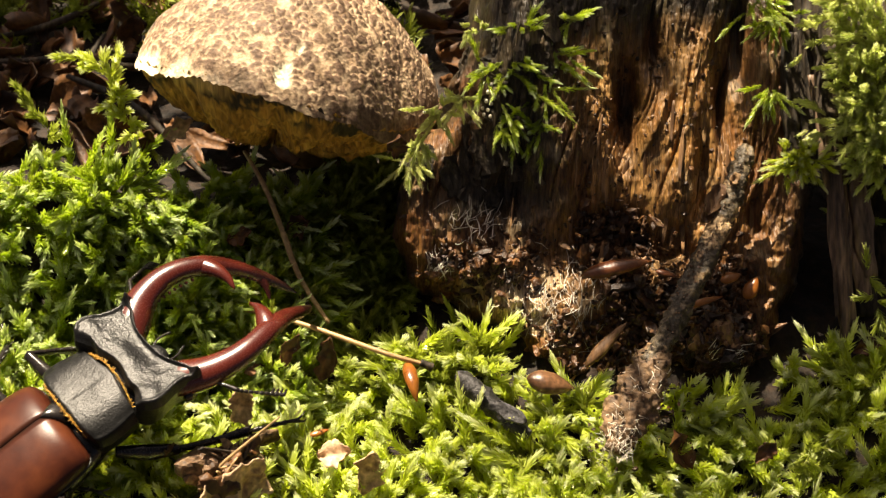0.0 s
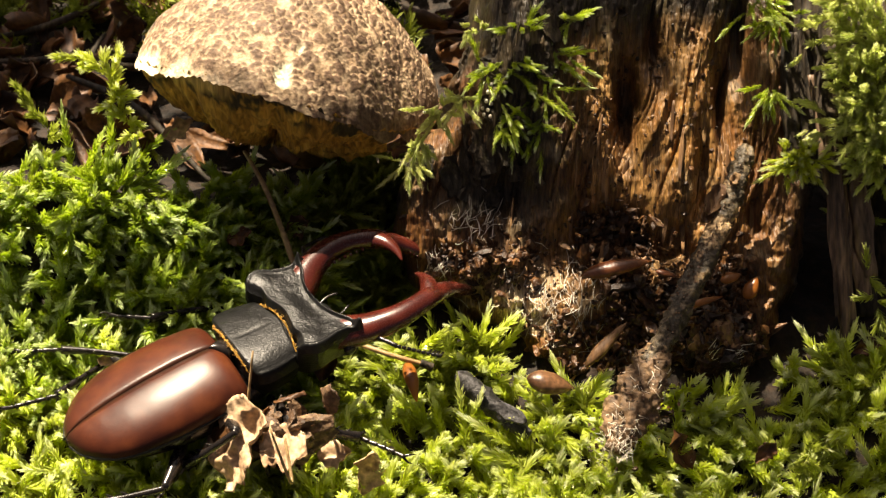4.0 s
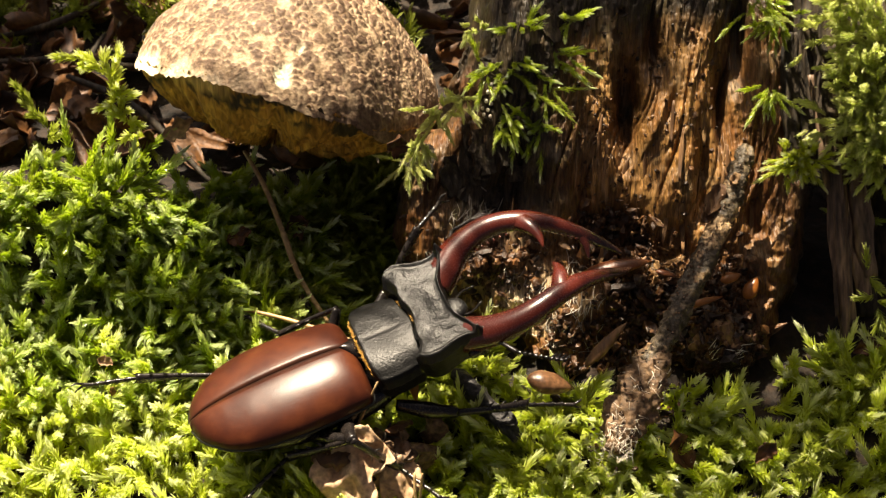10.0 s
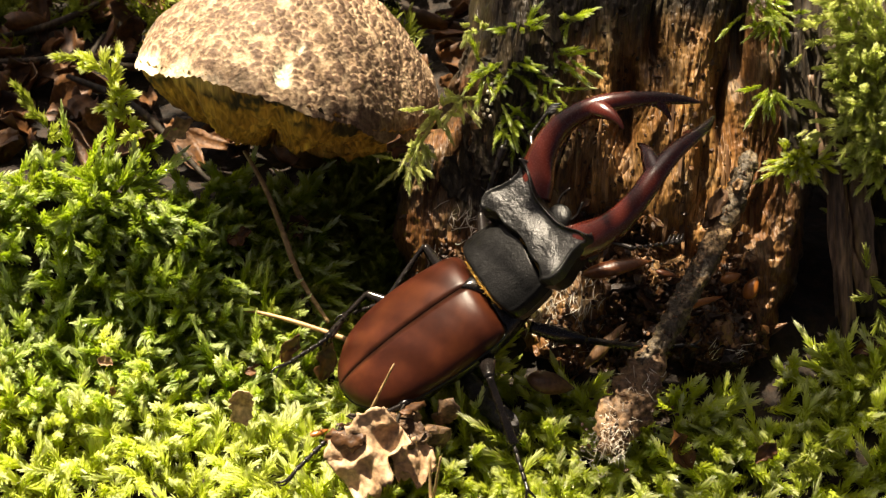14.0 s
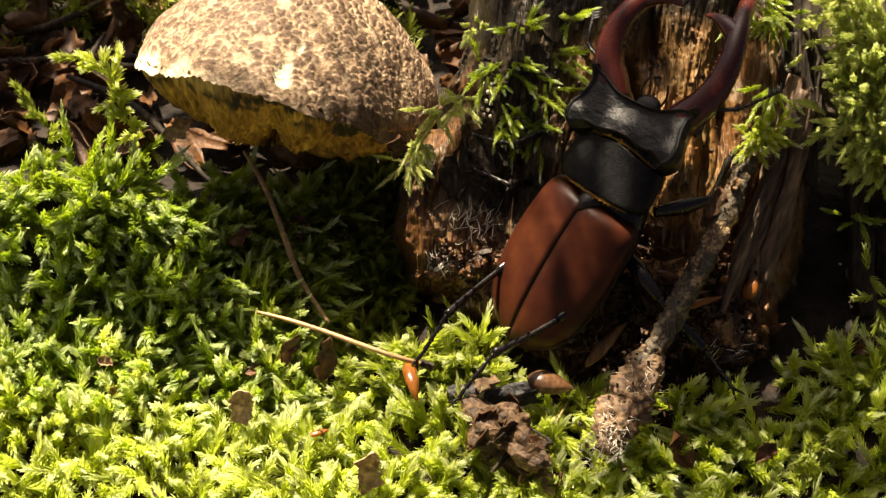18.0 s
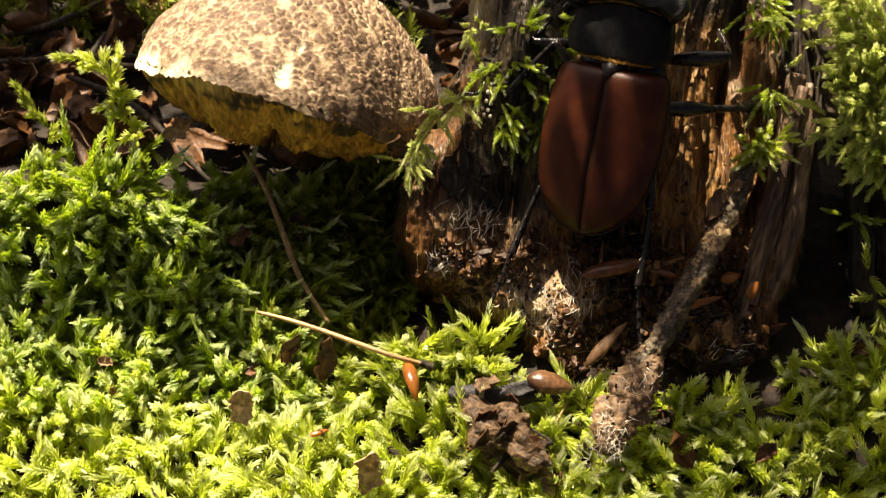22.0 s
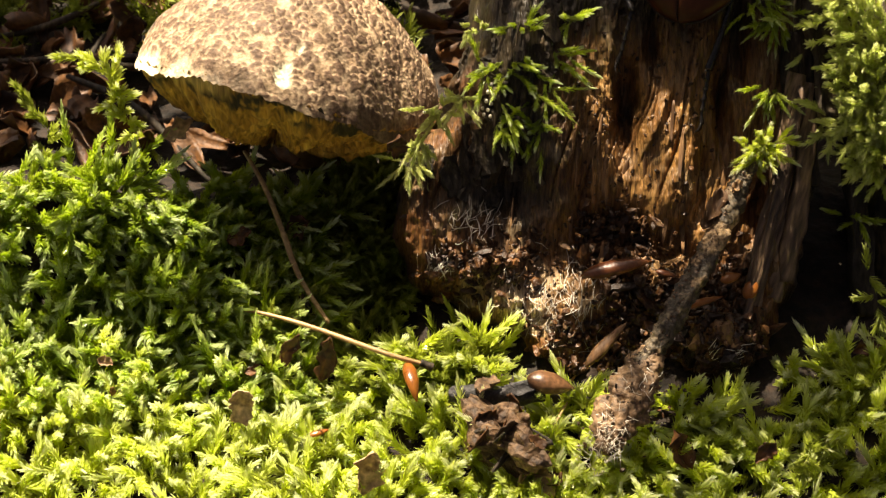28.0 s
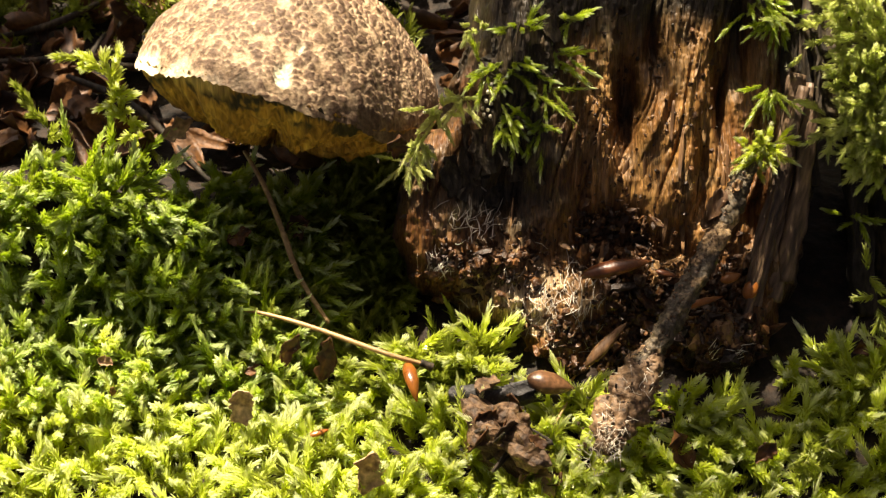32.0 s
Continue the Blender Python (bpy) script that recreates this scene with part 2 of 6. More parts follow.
M_STRIP = material("bark_strip", [(0.3, (0.04, 0.025, 0.016)), (0.52, (0.11, 0.07, 0.045)), (0.75, (0.25, 0.165, 0.1))], scale=380, stretch=(1, 0.25, 0.12), rough=0.5, rough_span=0.25, bump=1.0, depth=0.0004, bump_scale=1200, random_shift=0.2, grain=0.6)
M_CRUMB = material("wood_crumbs", [(0.2, (0.012, 0.005, 0.002)), (0.5, (0.048, 0.02, 0.007)), (0.7, (0.13, 0.055, 0.016)), (0.9, (0.34, 0.2, 0.08))], scale=380, rough=0.42, rough_span=0.25, bump=0.9, depth=0.0004, bump_scale=1500, random_shift=0.4, grain=0.4)
M_HYPHAE = material("white_fungus_threads", [(0.3, (0.5, 0.42, 0.32)), (0.7, (0.82, 0.77, 0.68))], scale=500, rough=0.8, bump=0.4)
M_STICK = material("stick_bark", [(0.25, (0.022, 0.017, 0.011)), (0.5, (0.07, 0.053, 0.032)), (0.75, (0.22, 0.165, 0.1))], scale=520, rough=0.5, rough_span=0.28, bump=1.0, depth=0.0005, bump_scale=1400, spots=[("peel", ((0.28, 0.17, 0.08), (0.5, 0.34, 0.18)), 0.9)], grain=0.7)
M_STICK_END = material("crumbly_stick_end", [(0.25, (0.035, 0.017, 0.009)), (0.45, (0.12, 0.058, 0.028)), (0.62, (0.2, 0.1, 0.047)), (0.8, (0.66, 0.57, 0.44))], scale=900, rough=0.55, bump=1.0, depth=0.0006, bump_scale=1300, random_shift=0.25, grain=0.6)
M_SCALE = material("bud_scale", [(0.25, (0.05, 0.013, 0.005)), (0.5, (0.12, 0.036, 0.012)), (0.75, (0.24, 0.095, 0.035))], scale=260, stretch=(1, 1, 1), rough=0.33, spec=0.5, bump=0.4, bump_scale=1300, random_shift=0.1, grain=0.3)
M_ORANGE = material("orange_scale", [(0.25, (0.16, 0.042, 0.006)), (0.6, (0.3, 0.1, 0.015)), (0.85, (0.4, 0.2, 0.05))], scale=260, rough=0.32, spec=0.5, bump=0.4)
M_BUD = material("brown_bud", [(0.3, (0.08, 0.036, 0.016)), (0.7, (0.17, 0.085, 0.04))], scale=200, rough=0.36, spec=0.5, bump=0.3, bump_scale=1300, grain=0.3)
M_CHAR = material("charred_twig", [(0.3, (0.012, 0.011, 0.011)), (0.6, (0.045, 0.042, 0.042)), (0.85, (0.16, 0.15, 0.14))], scale=600, rough=0.55, bump=1.0, depth=0.0004, bump_scale=1600, grain=0.6)
M_STALK = material("dry_stalk", [(0.3, (0.2, 0.12, 0.05)), (0.7, (0.45, 0.31, 0.15))], scale=220, rough=0.5, bump=0.5, grain=0.3)
M_NEEDLE = material("dry_needle", [(0.3, (0.28, 0.15, 0.06)), (0.7, (0.55, 0.36, 0.17))], scale=160, rough=0.42, bump=0.4)
M_LEAF = material("dry_leaf", [(0.25, (0.22, 0.12, 0.06)), (0.5, (0.44, 0.28, 0.16)), (0.75, (0.66, 0.48, 0.31))], scale=220, rough=0.6, bump=0.8, depth=0.0003, bump_scale=900, through_light=0.15, random_shift=0.15, grain=0.4)
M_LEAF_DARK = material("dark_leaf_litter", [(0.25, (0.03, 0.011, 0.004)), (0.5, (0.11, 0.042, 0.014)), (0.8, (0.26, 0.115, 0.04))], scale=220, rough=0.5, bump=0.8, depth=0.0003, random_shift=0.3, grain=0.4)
# darker copy of M_LEAF_DARK; the background's shade is put into the colour
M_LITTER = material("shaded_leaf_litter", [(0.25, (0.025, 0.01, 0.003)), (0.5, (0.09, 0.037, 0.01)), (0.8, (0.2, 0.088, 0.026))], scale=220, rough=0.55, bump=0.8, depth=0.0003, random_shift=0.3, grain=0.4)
M_TREE_LEAF = material("shading_leaf", [(0.3, (0.04, 0.08, 0.015)), (0.7, (0.07, 0.13, 0.025))], scale=40, rough=0.4, bump=0.3, through_light=0.25)
M_CLOD = material("clod_earth", [(0.25, (0.018, 0.01, 0.005)), (0.5, (0.065, 0.034, 0.017)), (0.75, (0.18, 0.11, 0.058))], scale=420, rough=0.6, rough_span=0.25, bump=1.0, depth=0.0006, bump_scale=900, random_shift=0.3, grain=0.6)
M_BLACK = material("beetle_black_shell", [(0.3, (0.003, 0.003, 0.003)), (0.7, (0.009, 0.009, 0.009))], scale=900, rough=0.36, rough_span=0.2, spec=0.36, bump=0.9, depth=0.00014, bump_scale=3200)
M_SHIELD = material("beetle_black_shield", [(0.3, (0.004, 0.004, 0.004)), (0.7, (0.013, 0.013, 0.013))], scale=900, rough=0.34, rough_span=0.2, spec=0.17, bump=0.7, depth=0.0001, bump_scale=3400)
M_LEG = material("beetle_leg_black", [(0.3, (0.006, 0.005, 0.005)), (0.7, (0.018, 0.014, 0.012))], scale=500, rough=0.24, spec=0.5, bump=0.25, depth=0.00005, bump_scale=4000)
M_WING = material("beetle_wing_case", [(0.3, (0.025, 0.006, 0.004)), (0.5, (0.052, 0.013, 0.006)), (0.75, (0.1, 0.028, 0.01))], scale=120, rough=0.33, rough_span=0.1, spec=0.22, bump=0.45, depth=0.00004, bump_scale=5000, spots=[("seam", (0.012, 0.006, 0.004), 1.0)])
M_JAW = material("beetle_jaw_red", [(0.3, (0.036, 0.006, 0.004)), (0.6, (0.075, 0.012, 0.007)), (0.85, (0.11, 0.02, 0.01))], scale=110, rough=0.26, rough_span=0.1, spec=0.5, bump=0.25, depth=0.00004, bump_scale=4500, coat=0.35, spots=[("seam", (0.008, 0.005, 0.004), 1.0)])
M_GOLD = material("golden_hair_fringe", [(0.3, (0.3, 0.15, 0.02)), (0.7, (0.55, 0.32, 0.06))], scale=900, rough=0.5, bump=0.5)

# ---- ground ----
def ground_height(x, y):
    z = 20 * np.tanh(0.2 * y / 20)
    z = z + 11.0 * np.exp(-((x + 60) / 30) ** 2 - ((y - 24) / 12) ** 2)
    z = z - 4.5 * np.exp(-((x + 20) / 17) ** 2 - ((y + 10) / 9) ** 2)
    z = z - 6 * np.exp(-((x + 14) / 13) ** 2 - ((y - 17) / 12) ** 2)
    return z - 8 / (1 + np.exp(-(y - 48) / 4))


def build_ground():
    fine = np.arange(-130, 131, 2.0)
    far = np.array([150, 180, 230, 320, 500, 900, 2000, 5000, 12000, 30000.0])
    xs = np.concatenate([-far[::-1], fine, far])
    ys = np.concatenate([-far[::-1], fine, far])
    Xg, Yg = np.meshgrid(xs, ys, indexing="ij")
    x, y = Xg.ravel(), Yg.ravel()
    near = np.exp(-(np.maximum(0, np.hypot(x, y) - 150) / 200) ** 2)
    z = ground_height(np.clip(x, -400, 400), np.clip(y, -400, 400)) - 3.5 + near * 1.8 * fbm(np.stack([x, y, x * 0], -1) * 0.09, 4, 3) + (1 - near) * 60 * fbm(np.stack([x, y, x * 0], -1) * 0.0004, 3, 9) * np.clip(np.hypot(x, y) / 4000, 0, 1)
    ob = solid("ground", (np.stack([x, y, z], -1), grid_faces(len(xs), len(ys))), M_SOIL, "dark damp woodland soil under the moss", "ground", kind="structure", at=(0, 0, 0))
    return ob


build_ground()


# ---- moss ----
def moss(bases, ways, lengths, leaves=44, leaf=1.7, seed=0, spread=0.74, droop=0.42, width=0.27):
    """Feathery shoots: spirally set, folded, pointed leaves on curved stems."""
    r = np.random.default_rng(seed)
    n = len(bases)
    bases, ways = np.asarray(bases, dtype=float), unit(ways)
    lengths = np.asarray(lengths, dtype=float)
    bend = unit(r.normal(size=(n, 3)) + vec(0, -0.4, -0.5))
    s = np.linspace(0.05, 1.0, leaves)
    s = s[None, :] + r.uniform(-0.5, 0.5, (n, leaves)) / leaves
    stem = bases[:, None] + lengths[:, None, None] * (s[..., None] * ways[:, None] + droop * (s ** 2)[..., None] * bend[:, None])
    tan = unit(ways[:, None] + 2 * droop * s[..., None] * bend[:, None])
    ref = unit(np.cross(tan, unit(r.normal(size=(n, 1, 3)))))
    ref2 = np.cross(tan, ref)
    az = np.arange(leaves)[None, :] * 2.39996 + r.uniform(0, 6.28, (n, 1)) + r.normal(0, 0.25, (n, leaves))
    radial = ref * np.cos(az)[..., None] + ref2 * np.sin(az)[..., None]
    open_ = spread * (1.1 - 0.62 * np.clip(s, 0, 1) ** 4) + r.normal(0, 0.1, (n, leaves))
    way = unit(tan * np.cos(open_)[..., None] + radial * np.sin(open_)[..., None])
    across = unit(np.cross(way, tan))
    inner = np.cross(across, way)
    size = leaf * (0.8 + 0.45 * np.sin(np.clip(s, 0, 1) * 2.6) - 0.4 * smooth(0.8, 1.0, s)) * r.uniform(0.75, 1.2, (n, leaves)) * (0.8 + 0.2 * (lengths / lengths.mean())[:, None])
    L, W = size[..., None], (size * width / 2)[..., None]
    p0 = stem
    mid = stem + way * L * 0.42 + inner * L * 0.02
    pl = mid + across * W + inner * W * 0.55
    pr = mid - across * W + inner * W * 0.55
    tip = stem + way * L + inner * L * r.uniform(0.12, 0.4, (n, leaves))[..., None]
    v = np.stack([p0, pl, tip, pr, mid], axis=2).reshape(-1, 3)
    k = np.arange(n * leaves)[:, None] * 5
    f = np.concatenate([k + [0, 4, 1], k + [1, 4, 2], k + [0, 3, 4], k + [3, 2, 4]], axis=0)
    # "old" darkens the lower leaves, painting in the shade between shoots
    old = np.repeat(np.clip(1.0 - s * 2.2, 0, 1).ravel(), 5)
    # pale shoot tips, whitened further as a painted sun sparkle
    pale = np.clip((s - 0.68) * 4, 0, 1)[..., None] * np.array([0.4, 0.85, 1.0, 0.85, 0.8]) + np.array([0, 0.0, 0.22, 0.0, 0.0])
    olive = np.repeat(r.uniform(0, 1, n) ** 2.2, leaves * 5)
    pale = pale * r.uniform(0.3, 1.2, (n, 1, 1))
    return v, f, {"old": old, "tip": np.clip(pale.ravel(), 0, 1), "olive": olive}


def moss_bed(name, n, region, seed, mat, label, tall=(9.0, 14.0), lift=-0.5, lean=(0.2, -0.6, 0.3), jitter=0.5, leaves=130, leaf=1.5, least=0.12, sink=0.3):
    r = np.random.default_rng(seed)
    pts = np.zeros((0, 2))
    while len(pts) < n:
        c = np.stack([r.uniform(region[0], region[1], 4 * n), r.uniform(region[2], region[3], 4 * n)], -1)
        clump = value_noise(np.stack([c[:, 0] * 0.16, c[:, 1] * 0.16, c[:, 0] * 0], -1), seed)
        keep = moss_grows(c[:, 0], c[:, 1]) & (r.uniform(-1.3, 0.5, len(c)) < clump)
        pts = np.concatenate([pts, c[keep]])
    pts = pts[:n]
    z = ground_height(pts[:, 0], pts[:, 1])
    e = 0.5
    slope = np.stack([-(ground_height(pts[:, 0] + e, pts[:, 1]) - z) / e, -(ground_height(pts[:, 0], pts[:, 1] + e) - z) / e, np.ones(n)], -1)
    ways = unit(slope) * 0.42 + vec(*lean) * 0.6 + r.normal(0, jitter, (n, 3))
    ways[:, 2] = np.maximum(ways[:, 2], least)
    lengths = r.uniform(*tall, n)
    relief = 3.0 * value_noise(np.stack([pts[:, 0] * 0.13, pts[:, 1] * 0.13, z * 0], -1), seed + 3)
    bases = np.concatenate([pts, (z + lift - lengths * sink + relief)[:, None]], axis=1)
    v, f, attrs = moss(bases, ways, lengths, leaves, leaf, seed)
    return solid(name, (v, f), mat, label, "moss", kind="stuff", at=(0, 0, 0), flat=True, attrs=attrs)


def moss_grows(x, y):
    stump = ((x > -8) & (y > 3) & (x < 70)) | ((x > 8) & (y > -8.5) & (x < 58))
    litter = ((y > 29) & (y < 88) & (x < -20))
    return ~(stump | litter)


moss_bed("moss_carpet", 2400, (-85, 85, -42, 0), 11, M_MOSS, "bright yellow-green feathery moss carpeting the bank", lean=(0.1, 0.05, 0.4), jitter=0.8, tall=(6, 11), leaf=1.7, leaves=100, sink=0.35)
moss_bed("moss_mound", 1500, (-95, -24, -10, 34), 12, M_MOSS_MOUND, "bright green moss cushion swelling beside the mushroom", lean=(0.6, -0.35, 0.1), jitter=0.6, tall=(7, 12), leaves=110, leaf=1.6, least=-0.2, sink=0.2)
moss_bed("moss_hollow", 1000, (-32, 6, -6, 44), 13, M_MOSS_DARK, "moss in the hollow between mushroom and stump, coloured darker for its shade", lean=(0.3, -0.3, 0.2), jitter=0.6, tall=(5, 8.5), leaves=70, leaf=1.5, sink=0.45)
moss_bed("moss_far", 900, (-120, 110, 62, 140), 14, M_MOSS_DARK, "moss on the ground behind the mushroom, coloured darker for its shade", tall=(8, 14), leaves=26, leaf=2.6)

# ---- stump ----
STUMP = vec(19.98, -0.18, -0.49)
S_ACROSS = vec(1, 0, 0)
S_UP = vec(0, 0.669131, 0.743145)
S_OUT = vec(0, -0.743145, 0.669131)
OUTLINE = [(-13.75, 63.72), (-15.18, 52.26), (-18.48, 40.87), (-24.58, 33.78), (-27.38, 26.71), (-27.83, 18.26), (-25.49, 11.71), (-19.42, 7.98), (-12.91, 4.25), (-8.73, 0.53), (-3.63, -4.11), (4.72, -6.89), (18.64, -7.81), (28.86, -7.35), (34.96, -2.25), (37.85, 5.18), (41.26, 15.45), (42.87, 29.53), (42.61, 43.71), (42.43, 63.72)]
OUTLINE = OUTLINE + [(OUTLINE[-1][0] + 1, 100.0), (OUTLINE[0][0] + 2, 100.0)]
# hollows and swellings of the face: across, up, half width, half height, depth
RELIEF = [((-13.82, 15.45), 7, 6, 1.5), ((-2.66, 6.12), 8, 5, 3.0), ((10.82, 40.87), 2.0, 9, -7.5), ((29.6, 52.3), 1.6, 8, -4.5), ((26.5, 40.5), 1.4, 8, -4.5), ((23.2, 29.5), 1.4, 7, -4.0), ((15.2, 50.0), 1.8, 5, -4.5), ((8.60, 18.26), 6, 5, -6.0), ((20.49, 39.92), 6, 16, 1.4), ((32.53, 26.71), 3, 17, -2.5), ((-9.13, 25.30), 8, 4, -3.5), ((-5.78, 46.56), 8, 17, 4.0), ((24.77, 1.46), 6, 6, 4.5), ((17.75, -3.64), 4, 4, -5.0), ((5.03, 46.56), 2.0, 12, -2.5), ((16.99, 16.39), 7, 3, -3.0)]


def inside_distance(u, v, poly):
    """Signed distance to a polygon, positive inside."""
    poly = np.asarray(poly, dtype=float)
    best = np.full(len(u), 1e9)
    inside = np.zeros(len(u), dtype=bool)
    for a, b in zip(poly, np.roll(poly, -1, axis=0)):
        d = b - a
        t = np.clip(((u - a[0]) * d[0] + (v - a[1]) * d[1]) / (d @ d), 0, 1)
        best = np.minimum(best, np.hypot(u - a[0] - t * d[0], v - a[1] - t * d[1]))
        cross = (a[1] > v) != (b[1] > v)
        inside ^= cross & (u < (b[0] - a[0]) * (v - a[1]) / (b[1] - a[1] + 1e-12) + a[0])
    return np.where(inside, best, -best)


def zone(u, v, c, ru, rv):
    return np.exp(-((u - c[0]) / ru) ** 2 - ((v - c[1]) / rv) ** 2)


def stump_relief(u, v):
    h = np.zeros(len(u))
    for c, ru, rv, amp in RELIEF:
        h = h + amp * zone(u, v, c, ru, rv)
    grain_u = u - 0.24 * (v - 30)
    low = smooth(30, 12, v)
    wander = value_noise(np.stack([u * 0.08, v * 0.07, u * 0], -1), 29)
    g = grain_u + 2.2 * wander
    # slabs of wood split along the grain, each standing at its own depth
    slab = value_noise(np.stack([g * 0.2, v * 0.012, u * 0], -1), 35)
    slab = np.round(slab * 3.2 + 0.35 * value_noise(np.stack([g * 0.9, v * 0.11, u * 0], -1), 36)) / 3.2
    split = smooth(0.1, 0.0, np.abs(fbm(np.stack([g * 0.3, v * 0.02, u * 0], -1), 2, 21)))
    fibre = fbm(np.stack([g * 1.1, v * 0.05, u * 0], -1), 3, 27)
    fine = fbm(np.stack([g * 3.2, v * 0.12, u * 0], -1), 2, 28)
    chips = np.round(2.5 * fbm(np.stack([g * 0.45, v * 0.2, u * 0], -1), 3, 47)) / 2.5
    upper = 1.7 * slab - 1.0 * split + 0.3 * fibre + 0.12 * fine + 0.45 * chips - 0.7 * smooth(0.5, 0.62, value_noise(np.stack([u * 0.7, v * 0.5, u * 0], -1), 49)) * smooth(0.2, 0.5, value_noise(np.stack([u * 0.1, v * 0.1, u * 0], -1), 50))
    crumbly = 1.9 * fbm(np.stack([u * 0.22, v * 0.22, u * 0], -1), 5, 33) + 0.5 * fbm(np.stack([u * 0.5, v * 0.25, u * 0], -1), 3, 41)
    h = h + (1 - low) * upper + low * crumbly + 1.1 * fbm(np.stack([u * 0.12, v * 0.06, u * 0], -1), 3, 43) + 0.12 * fbm(np.stack([u * 1.6, v * 0.9, u * 0], -1), 3, 53)
    d = inside_distance(u + 1.2 * fbm(np.stack([u * 0.2, v * 0.2, u * 0], -1), 3, 5), v + 1.2 * fbm(np.stack([u * 0.2, v * 0.2, u * 0 + 9], -1), 3, 6), OUTLINE)
    h = h - 9 * smooth(5, -1, d) ** 2 - np.maximum(0, -d) * 30.0
    return h, d


def on_stump(u, v, out=0.0):
    u, v = np.atleast_1d(np.asarray(u, dtype=float)), np.atleast_1d(np.asarray(v, dtype=float))
    h, _ = stump_relief(u, v)
    return STUMP + u[:, None] * S_ACROSS + v[:, None] * S_UP + (h + out)[:, None] * S_OUT


def build_stump():
    nu, nv = 400, 430
    uu, vv = np.meshgrid(np.linspace(-40, 54, nu), np.linspace(-14, 104, nv), indexing="ij")
    u, v = uu.ravel(), vv.ravel()
    h, d = stump_relief(u, v)
    h = np.maximum(h, -45)
    p = STUMP + u[:, None] * S_ACROSS + v[:, None] * S_UP + h[:, None] * S_OUT
    wob = 0.35 * fbm(np.stack([u * 0.25, v * 0.25, u * 0], -1), 4, 51)
    # hollows lose the pale tone and take the bark colour as painted shade
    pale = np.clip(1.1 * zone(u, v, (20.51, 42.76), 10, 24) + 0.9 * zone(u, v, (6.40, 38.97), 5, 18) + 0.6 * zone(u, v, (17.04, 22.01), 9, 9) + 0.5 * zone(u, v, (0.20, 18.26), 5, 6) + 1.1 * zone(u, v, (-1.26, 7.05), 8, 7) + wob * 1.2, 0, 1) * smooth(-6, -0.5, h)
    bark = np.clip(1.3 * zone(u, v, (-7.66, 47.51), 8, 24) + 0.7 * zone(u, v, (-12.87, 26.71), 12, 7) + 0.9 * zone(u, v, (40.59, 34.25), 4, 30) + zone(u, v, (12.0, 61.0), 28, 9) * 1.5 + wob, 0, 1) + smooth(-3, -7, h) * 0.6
    mould = np.clip(1.2 * zone(u, v, (-4.51, 7.98), 9, 6) + 0.4 * zone(u, v, (-14.75, 20.13), 4, 3) + 0.5 * zone(u, v, (23.34, -2.25), 4, 3) + wob * 1.3 - 0.25, 0, 1)
    f = grid_faces(nu, nv)
    keep = (h > -44)[f].any(axis=1)
    base = thing("stump", STUMP, "rotten brown tree stump with bare fibrous wood and mossy bark", "stump")
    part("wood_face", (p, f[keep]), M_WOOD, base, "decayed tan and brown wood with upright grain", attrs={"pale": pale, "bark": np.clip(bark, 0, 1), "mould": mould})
    back = join([tube([STUMP + vec(14, 54, -14), STUMP + vec(14, 86, 40), STUMP + vec(15, 118, 96)], [23, 22, 20], n=24, sides=40, rough=0.12, seed=4)])
    part("far_side", back, M_BARK, base, "dark bark on the far side")
    return base


stump = build_stump()

